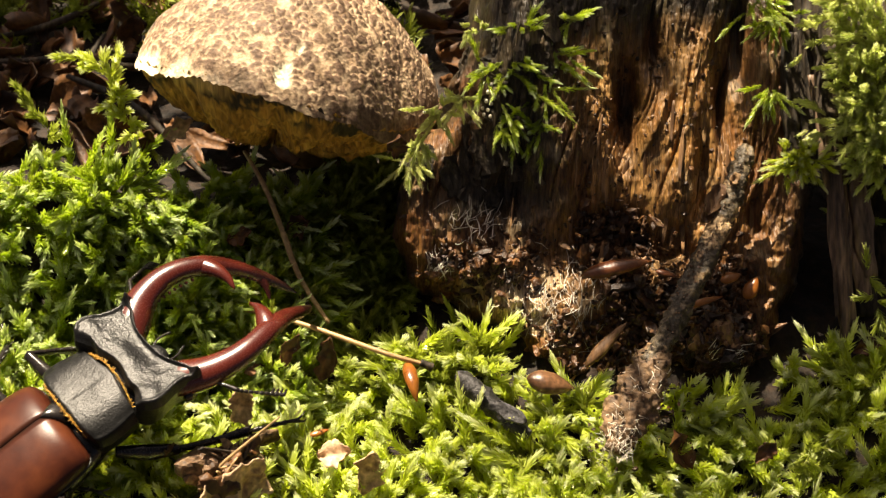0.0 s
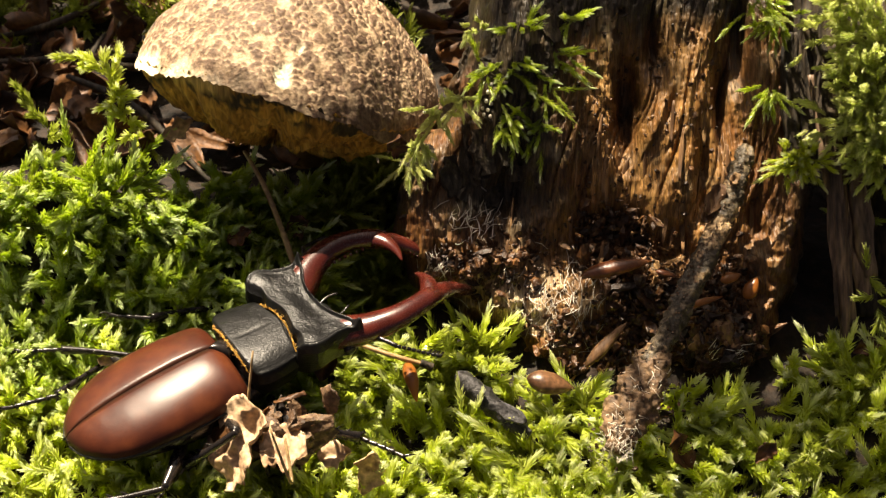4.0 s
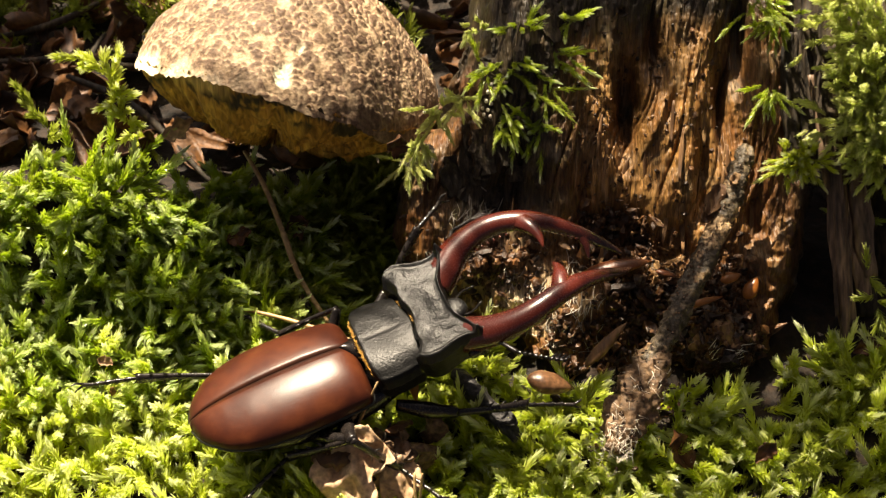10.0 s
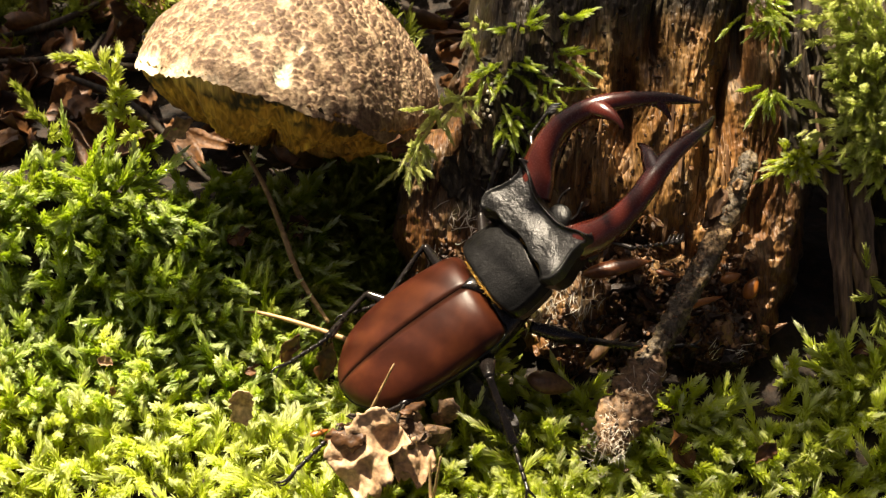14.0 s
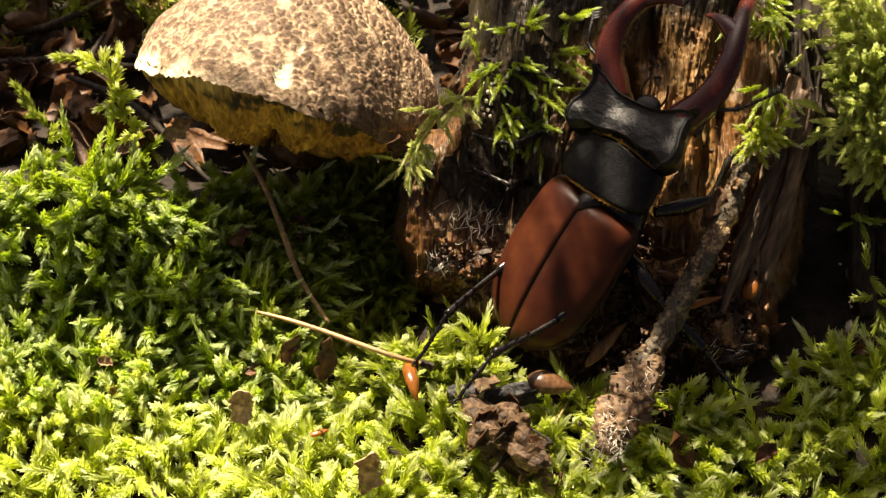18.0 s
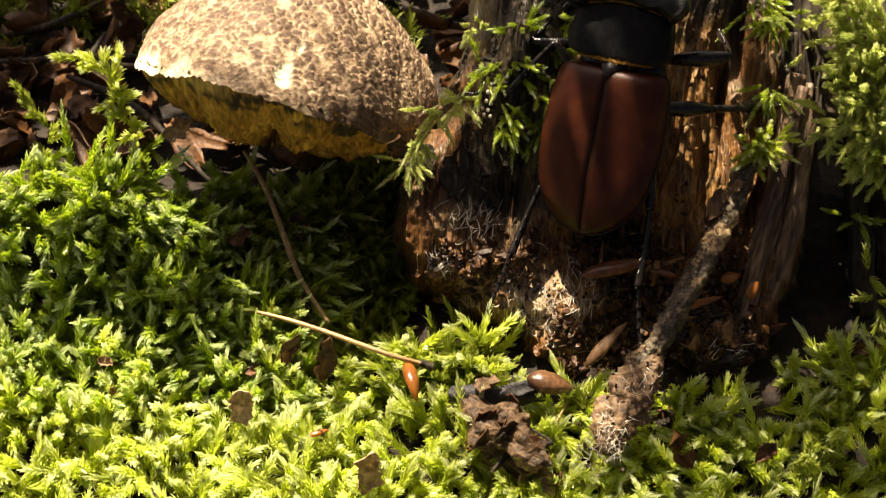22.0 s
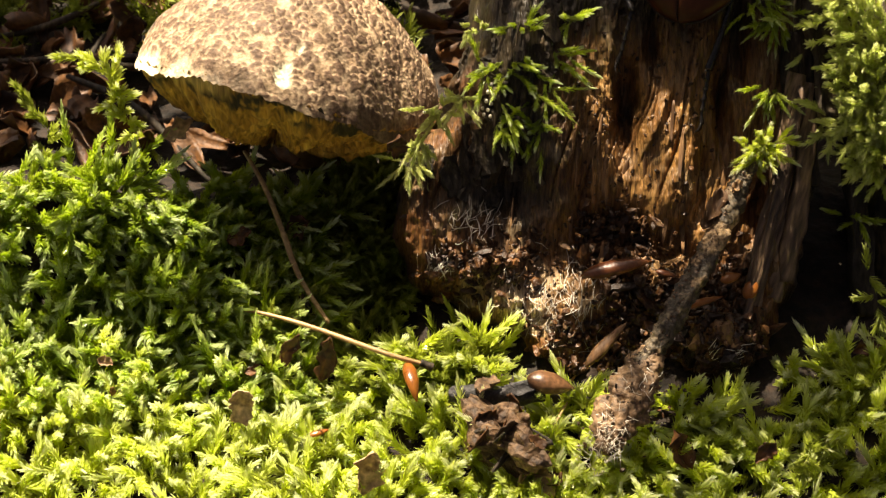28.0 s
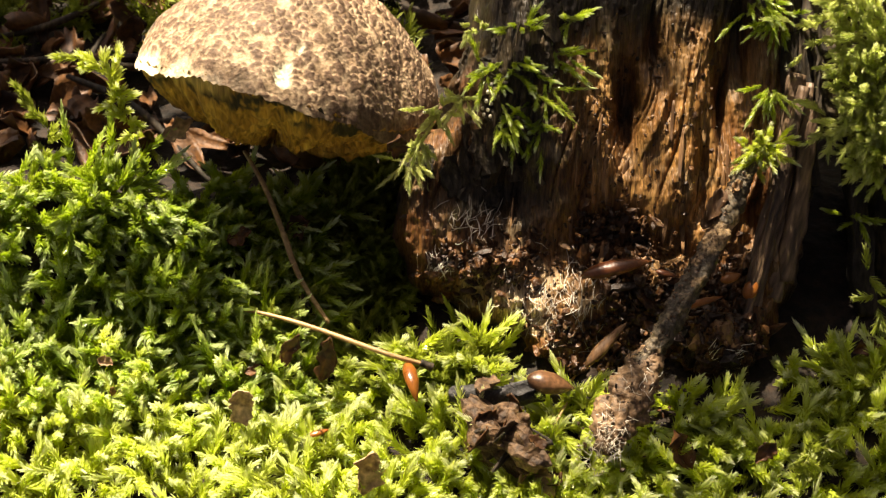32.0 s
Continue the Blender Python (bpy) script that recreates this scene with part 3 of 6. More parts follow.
# ---- mushroom ----
def build_mushroom():
    c = vec(-25.9, 38.14, 29.6)
    up = unit(vec(0.25, 0.34, 0.91))
    ax = unit(vec(1, 0, 0) - up[0] * up)
    ay = np.cross(up, ax)
    foot = vec(c[0] + 4, c[1] + 16, 0)
    foot[2] = ground_height(foot[0], foot[1]) - 5
    body = thing("mushroom", foot, "old mushroom with a cracked tan cap and torn ochre pores", "mushroom")
    R, H, H2 = 25.0, 17.5, 10.8
    nr, na = 190, 330
    rr, aa = np.meshgrid(np.linspace(0.002, 1, nr) ** 0.8, np.linspace(0, 2 * np.pi, na, endpoint=False), indexing="ij")
    r, a = rr.ravel(), aa.ravel()

    def rim(a):
        return R * (1 + 0.05 * np.exp(-(np.mod(a - 3.55 + np.pi, 2 * np.pi) - np.pi) ** 2 / 0.05) + 0.035 * np.sin(2 * a + 1.0) + 0.03 * np.sin(3 * a + 0.4) + 0.012 * fbm(np.stack([np.cos(a) * 4, np.sin(a) * 4, a * 0], -1), 4, 61))

    def sag(a, r):
        """The rim hangs lower at the right and left of the front."""
        d = np.mod(a - 5.75 + np.pi, 2 * np.pi) - np.pi
        e = np.mod(a - 3.5 + np.pi, 2 * np.pi) - np.pi
        return (4.8 * np.exp(-(d / 0.55) ** 2) + 3.0 * np.exp(-(e / 0.4) ** 2)) * r ** 4

    flatx, flaty = rim(a) * r * np.cos(a), rim(a) * r * np.sin(a)
    seeds = np.random.default_rng(5).uniform(-36, 36, (2300, 2))
    rs = np.linspace(0, 1, 400)
    dome = H * (1 - rs ** 1.75) ** 0.82
    arclen = np.concatenate([[0], np.cumsum(np.hypot(np.diff(rs) * R, np.diff(dome)))])
    stretchr = np.interp(r, rs, arclen) / np.maximum(r * R, 1e-6)
    qx = flatx * stretchr + 0.5 * fbm(np.stack([flatx, flaty, r * 0], -1) * 0.6, 3, 71)
    qy = flaty * stretchr + 0.5 * fbm(np.stack([flatx, flaty, r * 0 + 5], -1) * 0.6, 3, 72)
    f1, f2 = np.empty(len(r)), np.empty(len(r))
    for i in range(0, len(r), 4000):
        dd = np.hypot(qx[i:i + 4000, None] - seeds[None, :, 0], qy[i:i + 4000, None] - seeds[None, :, 1])
        two = np.partition(dd, 1, axis=1)[:, :2]
        f1[i:i + 4000], f2[i:i + 4000] = two[:, 0], two[:, 1]
    gap = f2 - f1
    wide = 0.2 + 0.14 * (0.5 + 0.5 * fbm(np.stack([flatx, flaty, r * 0], -1) * 0.12, 2, 75))
    crack = 1 - smooth(wide * 0.5, wide * 1.7, gap)
    z = H * (1 - r ** 1.75) ** 0.82 + 0.5 * fbm(np.stack([flatx, flaty, r * 0], -1) * 0.16, 3, 77) + 0.32 * (1 - crack) + 0.1 * fbm(np.stack([flatx, flaty, r * 0], -1) * 1.7, 2, 78)
    bite = np.maximum(zone(flatx, flaty, (-0.50, -23.00), 1.5, 1.7), zone(flatx, flaty, (1.25, -19.00), 0.9, 1.1))
    bite = smooth(0.35, 0.6, bite + 0.25 * fbm(np.stack([flatx, flaty, r * 0], -1) * 0.8, 3, 79))
    torn_edge = smooth(0.955, 0.985, r + 0.03 * fbm(np.stack([np.cos(a) * 9, np.sin(a) * 9, r * 0], -1), 3, 83)) * np.exp(-((a - 3.65) / 0.45) ** 2)
    bite = np.maximum(bite, torn_edge)
    z = z - 0.7 * bite - 0.7 * smooth(0.93, 1.0, r) ** 2 - sag(a, r)
    dark = smooth(0.9, 0.985, r) * smooth(-0.2, 0.4, fbm(np.stack([flatx, flaty, r * 0], -1) * 0.2, 3, 81))
    p = c + flatx[:, None] * ax + flaty[:, None] * ay + z[:, None] * up
    part("cap", (p, grid_faces(nr, na, True)), M_CAP, body, "tan cap skin cracked into brown scales", attrs={"crack": crack * (1 - bite), "rim": dark, "bite": bite})
    # pores
    nr, na = 70, 330
    rr, aa = np.meshgrid(np.linspace(0.02, 1, nr), np.linspace(0, 2 * np.pi, na, endpoint=False), indexing="ij")
    r, a = rr.ravel(), aa.ravel()
    tubes = fbm(np.stack([np.cos(a) * 55, np.sin(a) * 55, r * 1.5], -1), 2, 91)
    rad = rim(a) * (0.985 + 0.02 * tubes)
    fx, fy = rad * r * np.cos(a), rad * r * np.sin(a)
    torn = fbm(np.stack([np.cos(a) * 3, np.sin(a) * 3, r * 0], -1), 4, 93)
    z2 = -H2 * (1 - r ** 3.2) ** 0.8 * (1 + 0.3 * torn) + 0.7 * tubes + 0.5 * fbm(np.stack([fx, fy, r * 0], -1) * 0.9, 3, 97) - sag(a, r) * (1 - 0.35 * np.exp(-((np.mod(a - 5.75 + np.pi, 2 * np.pi) - np.pi) / 0.5) ** 2))
    q = c + fx[:, None] * ax + fy[:, None] * ay + z2[:, None] * up
    stain = smooth(-0.05, 0.15, fbm(np.stack([fx * 0.55, fy * 0.55, z2 * 0.7], -1), 4, 95)) * smooth(0.86, 0.95, r)
    flesh = smooth(0.94, 0.99, r) * smooth(0.35, 0.75, np.exp(-((a - 3.65) / 0.6) ** 2) + 0.55 * torn)
    part("pore_layer", (q, grid_faces(nr, na, True)[:, ::-1]), M_PORES, body, "torn ochre-yellow pore layer with dark stains", attrs={"stain": stain * (1 - flesh), "flesh": flesh})
    part("stem", tube([foot, foot + vec(-1, -4, 9), c - up * 5 + vec(0, 5, 0)], [7, 6, 6], n=16, sides=28, rough=0.1, seed=3), M_STEM, body)
    return body


build_mushroom()


# ---- beetle; its own space: x forward, y to its left, z up, from the notch between its wing cases ----
def shell(stations, n=40, sides=36, power=2.3, half=0):
    """A closed body lofted through stations (x, half width, top, bottom); half=1 or -1 keeps one side of the middle."""
    st = np.asarray(stations, dtype=float)
    x = spline(st, n)
    a = np.linspace(0, 2 * np.pi, sides, endpoint=False)
    ca, sa = np.cos(a), np.sin(a)
    y = np.sign(ca) * np.abs(ca) ** (2 / power)
    z = np.sign(sa) * np.abs(sa) ** (2 / power)
    mid = x[:, 3] + 0.42 * (x[:, 2] - x[:, 3])
    zz = np.where(z[None, :] > 0, mid[:, None] + z[None, :] * (x[:, 2] - mid)[:, None], mid[:, None] + z[None, :] * (mid - x[:, 3])[:, None])
    yy = y[None, :] * np.maximum(x[:, 1], 0.02)[:, None]
    if half:
        yy = np.maximum(yy * half, 0.04) * half
    v = np.stack([np.repeat(x[:, 0], sides), yy.ravel(), zz.ravel()], -1)
    f = grid_faces(n, sides, True)[:, ::-1].tolist()
    f.append(list(range(sides)))
    f.append([(n - 1) * sides + k for k in range(sides)][::-1])
    return v, f


def lidded(x, y, z, floor, ns, nq):
    """A plate of ns by nq points with walls down to a flat floor."""
    upper = np.stack([x, y, z], -1)
    lower = np.stack([x.mean() + (x - x.mean()) * 0.94, y * 0.82, np.full(len(x), float(floor))], -1)
    gf = grid_faces(ns, nq)
    rim = [i * nq for i in range(ns)] + [(ns - 1) * nq + j for j in range(1, nq)] + [i * nq + nq - 1 for i in range(ns - 2, -1, -1)] + [j for j in range(nq - 2, 0, -1)]
    n1, n2 = ns * nq, len(rim)
    v = np.concatenate([upper, lower, upper[rim], lower[rim]])
    f = gf.tolist() + (gf[:, ::-1] + n1).tolist() + [[2 * n1 + (k + 1) % n2, 2 * n1 + k, 2 * n1 + n2 + k, 2 * n1 + n2 + (k + 1) % n2] for k in range(n2)]
    return v, f


NECK = (0.47, 0, -2.35)
JOINT = (11.3, 0, -2.8)


def build_beetle():
    bug = thing("stag_beetle", (0, 0, 0), "large stag beetle with red-brown wing cases and antler jaws", "beetle")
    wing = [(2.3, 6.6, -3.2, -5.5), (2.0, 7.8, -1.7, -6.2), (1.2, 8.8, -0.3, -6.6), (-0.6, 9.4, 0.5, -6.9), (-4.5, 9.8, 0.55, -7.2), (-9, 10.0, 0.1, -7.4), (-13, 9.8, -0.5, -7.5), (-17, 9.1, -1.3, -7.6), (-20.3, 7.7, -2.2, -7.6), (-22.6, 5.6, -3.0, -7.4), (-24.2, 3.4, -3.9, -7.2), (-25.0, 0.9, -4.8, -6.6)]
    for side in (1, -1):
        v, f = shell(wing, 64, 64, 2.15, side)
        v[:, 2] += 0.03 * fbm(v * 0.5, 3, 23) - 0.14 * smooth(0.7, 0.0, np.abs(v[:, 1])) * smooth(-1, -4, v[:, 0]) * (v[:, 2] > -4)
        seam = np.maximum(np.maximum(smooth(0.7, 0.12, np.abs(v[:, 1])) * 0.85, smooth(-6.0, -6.7, v[:, 2])), 0.85 * smooth(-22.5, -25.7, v[:, 0]))
        case = part("wing_case", (v, f), M_WING, bug, "glossy red-brown wing case", attrs={"seam": seam})
        rim = np.array([(x, y * side * 1.005, bot + 0.38 * (top - bot)) for x, y, top, bot in wing])
        part("case_rim", tube(spline(rim, 50), np.full(50, 0.22), sides=7), M_BLACK, case, "thin raised black rim")
    part("scutellum", shell([(3.0, 1.9, -0.2, -3), (2.0, 2.1, 0.35, -3), (0.9, 1.4, 0.75, -3), (0.0, 0.5, 0.8, -2), (-0.4, 0.05, 0.7, -2)], 14, 16), M_LEG, bug, "small glossy black triangle between the wing cases")
    part("underbody", shell([(9, 5, -3.5, -8), (3, 7.4, -3.0, -9.5), (-4, 8.6, -3.5, -10.2), (-12, 8.6, -3.5, -9.8), (-19, 6.6, -4, -9.3), (-23.5, 3, -5.5, -8.6)], 30, 28), M_LEG, bug, "black underside")
    ns, nq = 60, 81
    sg, qg = np.meshgrid(np.linspace(0, 1, ns), np.linspace(-1, 1, nq), indexing="ij")
    sv, qv = sg.ravel(), qg.ravel()
    aq = np.abs(qv)
    half = np.interp(sv, [0, 0.04, 0.12, 0.25, 0.42, 0.62, 0.85, 0.95, 1], [7.2, 8.1, 8.6, 8.8, 8.8, 8.6, 8.2, 8.0, 7.4])
    px = 2.7 + 8.6 * sv - 0.7 * (1 - sv) * (1 - qv ** 2) * 0.2 + 0.7 * (1 - sv) * aq ** 5 - 0.3 * sv * aq ** 3 + 0.7 * sv * np.exp(-(qv / 0.35) ** 2)
    pz = 0.5 + 0.35 * sv - 0.7 * aq ** 2 - 1.5 * aq ** 5 - 1.3 * smooth(0.93, 1, aq) ** 2 - 1.0 * smooth(0.07, 0, sv) ** 2 - 1.0 * smooth(0.93, 1, sv) ** 2 - 0.1 * np.exp(-(qv / 0.05) ** 2) * smooth(0, 0.3, sv) * smooth(0.9, 0.5, sv) + 0.2 * np.exp(-((aq - 0.95) / 0.03) ** 2) + 0.08 * fbm(np.stack([sv * 2, qv * 2, sv * 0], -1), 2, 17) + 0.015 * fbm(np.stack([sv * 12, qv * 16, sv * 0], -1), 3, 19)
    pron = part("pronotum", lidded(px, half * qv, pz, -6.2, ns, nq), M_SHIELD, bug, "dull black shield behind the head", pivot=NECK)

    def fringe(x0, w, bow, zt, zs, seed):
        """A band of short fine hairs."""
        r = np.random.default_rng(seed)
        hairs = []
        for k in range(150):
            q = r.uniform(-1, 1)
            b = vec(x0 - bow * q * q, q * w, zt + (zs - zt) * abs(q) ** 2.6)
            hairs.append(tube([b, b + vec(r.normal(0, 0.25), r.normal(0, 0.3), r.uniform(0.1, 0.35))], [0.09, 0.03], sides=4))
        line = np.linspace(-1, 1, 25)
        hairs.append(tube(np.stack([x0 - bow * line ** 2, line * w, zt + (zs - zt) * np.abs(line) ** 2.6 - 0.1], -1), np.full(25, 0.14), sides=6))
        return join(hairs)

    part("hair_fringe", fringe(2.5, 6.2, -0.5, 0.25, -1.6, 3), M_GOLD, pron, "golden hair fringe")
    part("hair_fringe", fringe(11.9, 6.6, 1.0, 0.75, -1.0, 4), M_GOLD, pron, "golden hair fringe")
    part("neck_skin", shell([(9.5, 6.6, -1.2, -5.5), (12, 6.8, -0.4, -5.5), (14, 6.4, 0.2, -5)], 10, 24), M_LEG, pron)
    ns, nq = 70, 91
    sg, qg = np.meshgrid(np.linspace(0, 1, ns), np.linspace(-1, 1, nq), indexing="ij")
    sv, qv = sg.ravel(), qg.ravel()
    aq = np.abs(qv)
    half = np.interp(sv, [0, 0.05, 0.12, 0.2, 0.3, 0.45, 0.6, 0.75, 0.87, 0.95, 1], [8.6, 9.8, 10.6, 10.9, 10.8, 10.1, 9.6, 9.6, 10.3, 10.3, 9.4])
    hx = 10.5 + 10.8 * sv + (1 - sv) ** 3 * 1.7 * np.exp(-(qv / 0.5) ** 2) + (1 - sv) ** 5 * 0.8 * np.exp(-((aq - 0.66) / 0.16) ** 2) - (1 - sv) ** 4 * 0.5 * smooth(0.85, 1, aq) - sv ** 3 * 2.9 * np.exp(-(qv / 0.62) ** 4)
    ht = 2.1 + 0.5 * np.exp(-((sv - 0.2) / 0.16) ** 2 - ((aq - 0.8) / 0.22) ** 2) - 0.7 * np.exp(-((sv - 0.66) / 0.25) ** 2 - (qv / 0.5) ** 2) + 0.3 * np.exp(-((sv - 0.3) / 0.2) ** 2 - (qv / 0.25) ** 2) + 0.85 * np.exp(-((sv - 0.86 - 0.05 * aq ** 2) / 0.035) ** 2) * (0.45 + 0.55 * aq) + 0.9 * np.exp(-((sv - 0.93) / 0.07) ** 2 - ((aq - 0.93) / 0.08) ** 2) - 1.9 * smooth(0.88, 1, sv) * (1 - 0.8 * np.exp(-((aq - 0.95) / 0.12) ** 2)) - 1.3 * smooth(0.07, 0, sv) ** 2 + 0.45 * np.exp(-((aq - 0.95) / 0.035) ** 2) - 1.3 * smooth(0.965, 1.0, aq) ** 2 + 0.08 * fbm(np.stack([sv * 5, qv * 7, sv * 0], -1), 3, 7) + 0.025 * fbm(np.stack([sv * 30, qv * 40, sv * 0], -1), 2, 8)
    head = part("head", lidded(hx, half * qv, ht, -4.2, ns, nq), M_BLACK, bug, "broad dull black head plate with raised rims", pivot=JOINT)
    for side in (1, -1):
        path = [(17.4, 5.6, -0.9), (19.6, 7.4, -0.3), (22.5, 9.3, 0.7), (26.5, 10.4, 1.7), (30.5, 10.1, 2.2), (34.5, 8.7, 1.8), (38.4, 7.0, 0.2), (42.0, 5.3, -2.5), (45.0, 3.5, -5.2), (46.9, 1.8, -6.9)]
        shapes = [tube([(x, yy * side, z) for x, yy, z in path], [2.9, 3.0, 2.6, 2.15, 1.85, 1.8, 1.45, 1.2, 0.8, 0.12], n=60, sides=18, flatten=0.85)]
        tooth = [(33.9, 9.0, 1.8), (34.9, 6.4, 2.3), (35.4, 4.0, 2.0), (35.2, 1.9, 1.4)]
        fork = [(41.9, 5.3, -2.4), (42.0, 3.4, -3.6), (41.5, 1.6, -4.9)]
        for pts, rad in ((tooth, [2.0, 1.35, 0.75, 0.1]), (fork, [1.1, 0.65, 0.1])):
            shapes.append(tube([(x, yy * side, z) for x, yy, z in pts], rad, n=16, sides=12, flatten=0.8))
        for k in range(8):
            x = 23.8 + k * 1.05
            shapes.append(lump((x, (7.6 + 0.35 * math.sin(k * 0.42)) * side, 0.7 + 0.12 * k), (0.3, 0.4, 0.3), k, 0.2, 1))
            x = 37.2 + k * 0.55
            shapes.append(lump((x, (6.1 - 0.27 * k) * side, 0.6 - 0.4 * k), (0.26, 0.3, 0.3), k, 0.2, 1))
        jv, jf = join(shapes)
        tipd = smooth(38.5, 46, jv[:, 0]) * 0.85
        part("mandible", (jv, jf), M_JAW, head, "dark red antler-shaped jaw", attrs={"seam": tipd})
        part("eye", lump((18.6, 9.6 * side, -1.6), (1.1, 0.8, 1.0), 3, 0.0, 2), M_LEG, head)
        ant = [(20.4, 9.0 * side, -1.0), (22.2, 11.5 * side, 0.4), (24.0, 14.8 * side, 0.2)]
        shapes = [tube(ant, [0.42, 0.3, 0.42], n=12, sides=7)]
        p0, p1 = vec(*ant[2]), vec(29.8, 18.2 * side, -2.0)
        shapes += [tube([p0 + (p1 - p0) * (k / 9), p0 + (p1 - p0) * ((k + 0.8) / 9)], [0.25, 0.36], n=4, sides=6) for k in range(9)]
        for k in range(4):
            b = p0 + (p1 - p0) * (0.72 + 0.09 * k)
            shapes.append(tube([b, b + vec(1.2, -0.9 * side, -0.4)], [0.32, 0.16], n=4, sides=6))
        part("antenna", join(shapes), M_LEG, head, "jointed black antenna with a comb tip")
        part("palp", tube([(19.2, 1.6 * side, -1.5), (21, 2.4 * side, -0.8), (23.0, 1.8 * side, -0.2)], [0.25, 0.18, 0.22], n=8, sides=6), M_LEG, head)
    part("upper_lip", shell([(17.0, 2.6, -0.4, -2.6), (19.0, 2.3, -0.2, -2.2), (20.2, 1.6, -0.5, -1.9), (20.7, 0.6, -1.0, -1.7)], 12, 16), M_BLACK, head, "small notched black lip")
    legs = {}
    for name, (hip, fem, tib, tar) in LEGS.items():
        side = 1 if hip[1] > 0 else -1
        thigh = part("leg", tube([(0, 0, 0), (fem * 0.5, 0, 0.35), (fem, 0, 0)], [0.9, 1.45, 0.8], n=14, sides=10, flatten=0.8), M_LEG, bug, pivot=(0, 0, 0))
        shapes = [tube([(0, 0, 0), (tib * 0.5, 0, 0.2), (tib, 0, 0)], [0.62, 0.62, 0.98], n=14, sides=9, flatten=0.75)]
        for q in (0.45, 0.62, 0.78, 0.98):
            for s2 in (1, -1):
                shapes.append(tube([(tib * q, 0.5 * s2, 0), (tib * q + 0.8, 1.2 * s2, -0.1)], [0.25, 0.05], n=4, sides=5))
        shin = part("tibia", join(shapes), M_LEG, thigh, pivot=(0, 0, 0))
        seg = tar / 6.2
        shapes = [tube([(seg * k, 0, 0), (seg * (k + 0.55), 0, 0.1), (seg * (k + 0.95), 0, 0)], [0.3, 0.36, 0.5], n=6, sides=7) for k in range(4)]
        shapes.append(tube([(seg * 4, 0, 0), (seg * 5.3, 0, 0.35)], [0.26, 0.42], n=5, sides=7))
        for s2 in (1, -1):
            shapes.append(tube([(seg * 5.2, 0.15 * s2, 0.3), (seg * 5.8, 0.65 * s2, 0.1), (seg * 6.2, 0.8 * s2, -0.6)], [0.25, 0.18, 0.05], n=7, sides=5))
        toe = part("tarsus", join(shapes), M_LEG, thigh, "jointed black foot with two claws", pivot=(0, 0, 0))
        legs[name] = (thigh, shin, toe)
    return bug, pron, head, legs


# hip in the beetle's space, and the lengths of thigh, shin and foot
LEGS = {
    "front_left": (vec(5.5, 7.0, -8.0), 9.5, 11.5, 9.0),
    "mid_left": (vec(-2.5, 6.5, -8.5), 9.5, 11.0, 9.5),
    "hind_left": (vec(-9.0, 6.0, -9.0), 10.5, 12.5, 10.5),
    "front_right": (vec(5.5, -7.0, -8.0), 9.5, 11.5, 9.0),
    "mid_right": (vec(-2.5, -6.5, -8.5), 9.5, 11.0, 9.5),
    "hind_right": (vec(-9.0, -6.0, -9.0), 10.5, 12.5, 10.5),
}
beetle, pronotum, beetle_head, beetle_legs = build_beetle()

# ---- small wood and litter on the stump ----
def build_splinters():
    r = np.random.default_rng(31)
    spots = [((19.11, 43.71), 8, 18, 7), ((5.93, 38.97), 4, 14, 4), ((17.04, 22.01), 8, 7, 10), ((27.38, 26.71), 5, 12, 7), ((36.84, 34.25), 4, 16, 9), ((-3.55, 15.45), 9, 7, 12)]
    for c, ru, rv, n in spots:
        for k in range(n):
            u, v = c[0] + r.normal(0, ru * 0.6), c[1] + r.normal(0, rv * 0.6)
            p = on_stump(u, v, 0.05)[0]
            way = S_UP + S_ACROSS * (0.1 + r.normal(0, 0.07)) + S_OUT * r.normal(0, 0.1)
            part("splinter", flake(p, way, S_OUT + S_ACROSS * r.normal(0, 0.35), r.uniform(3, 10), r.uniform(0.3, 0.9), r.uniform(0.15, 0.35), k, r.uniform(-0.1, 0.2), nl=9, nw=4, taper=0.7, jag=0.3), M_SPLINTER, stump)
    for k in range(34):
        c = ((-6.71, 49.41), (-11.93, 29.53))[k % 2]
        u, v = c[0] + r.normal(0, 4.5), c[1] + r.normal(0, 6 if k % 2 == 0 else 2.5)
        p = on_stump(u, v, 0.2)[0]
        part("bark_plate", flake(p, S_UP + S_ACROSS * r.normal(0, 0.25), S_OUT + S_ACROSS * r.normal(0, 0.3), r.uniform(3, 7), r.uniform(1.2, 3.2), r.uniform(0.4, 0.9), 50 + k, 0.05, nl=12, nw=8, taper=0.3, jag=0.6), M_BARK, stump, flat=True)


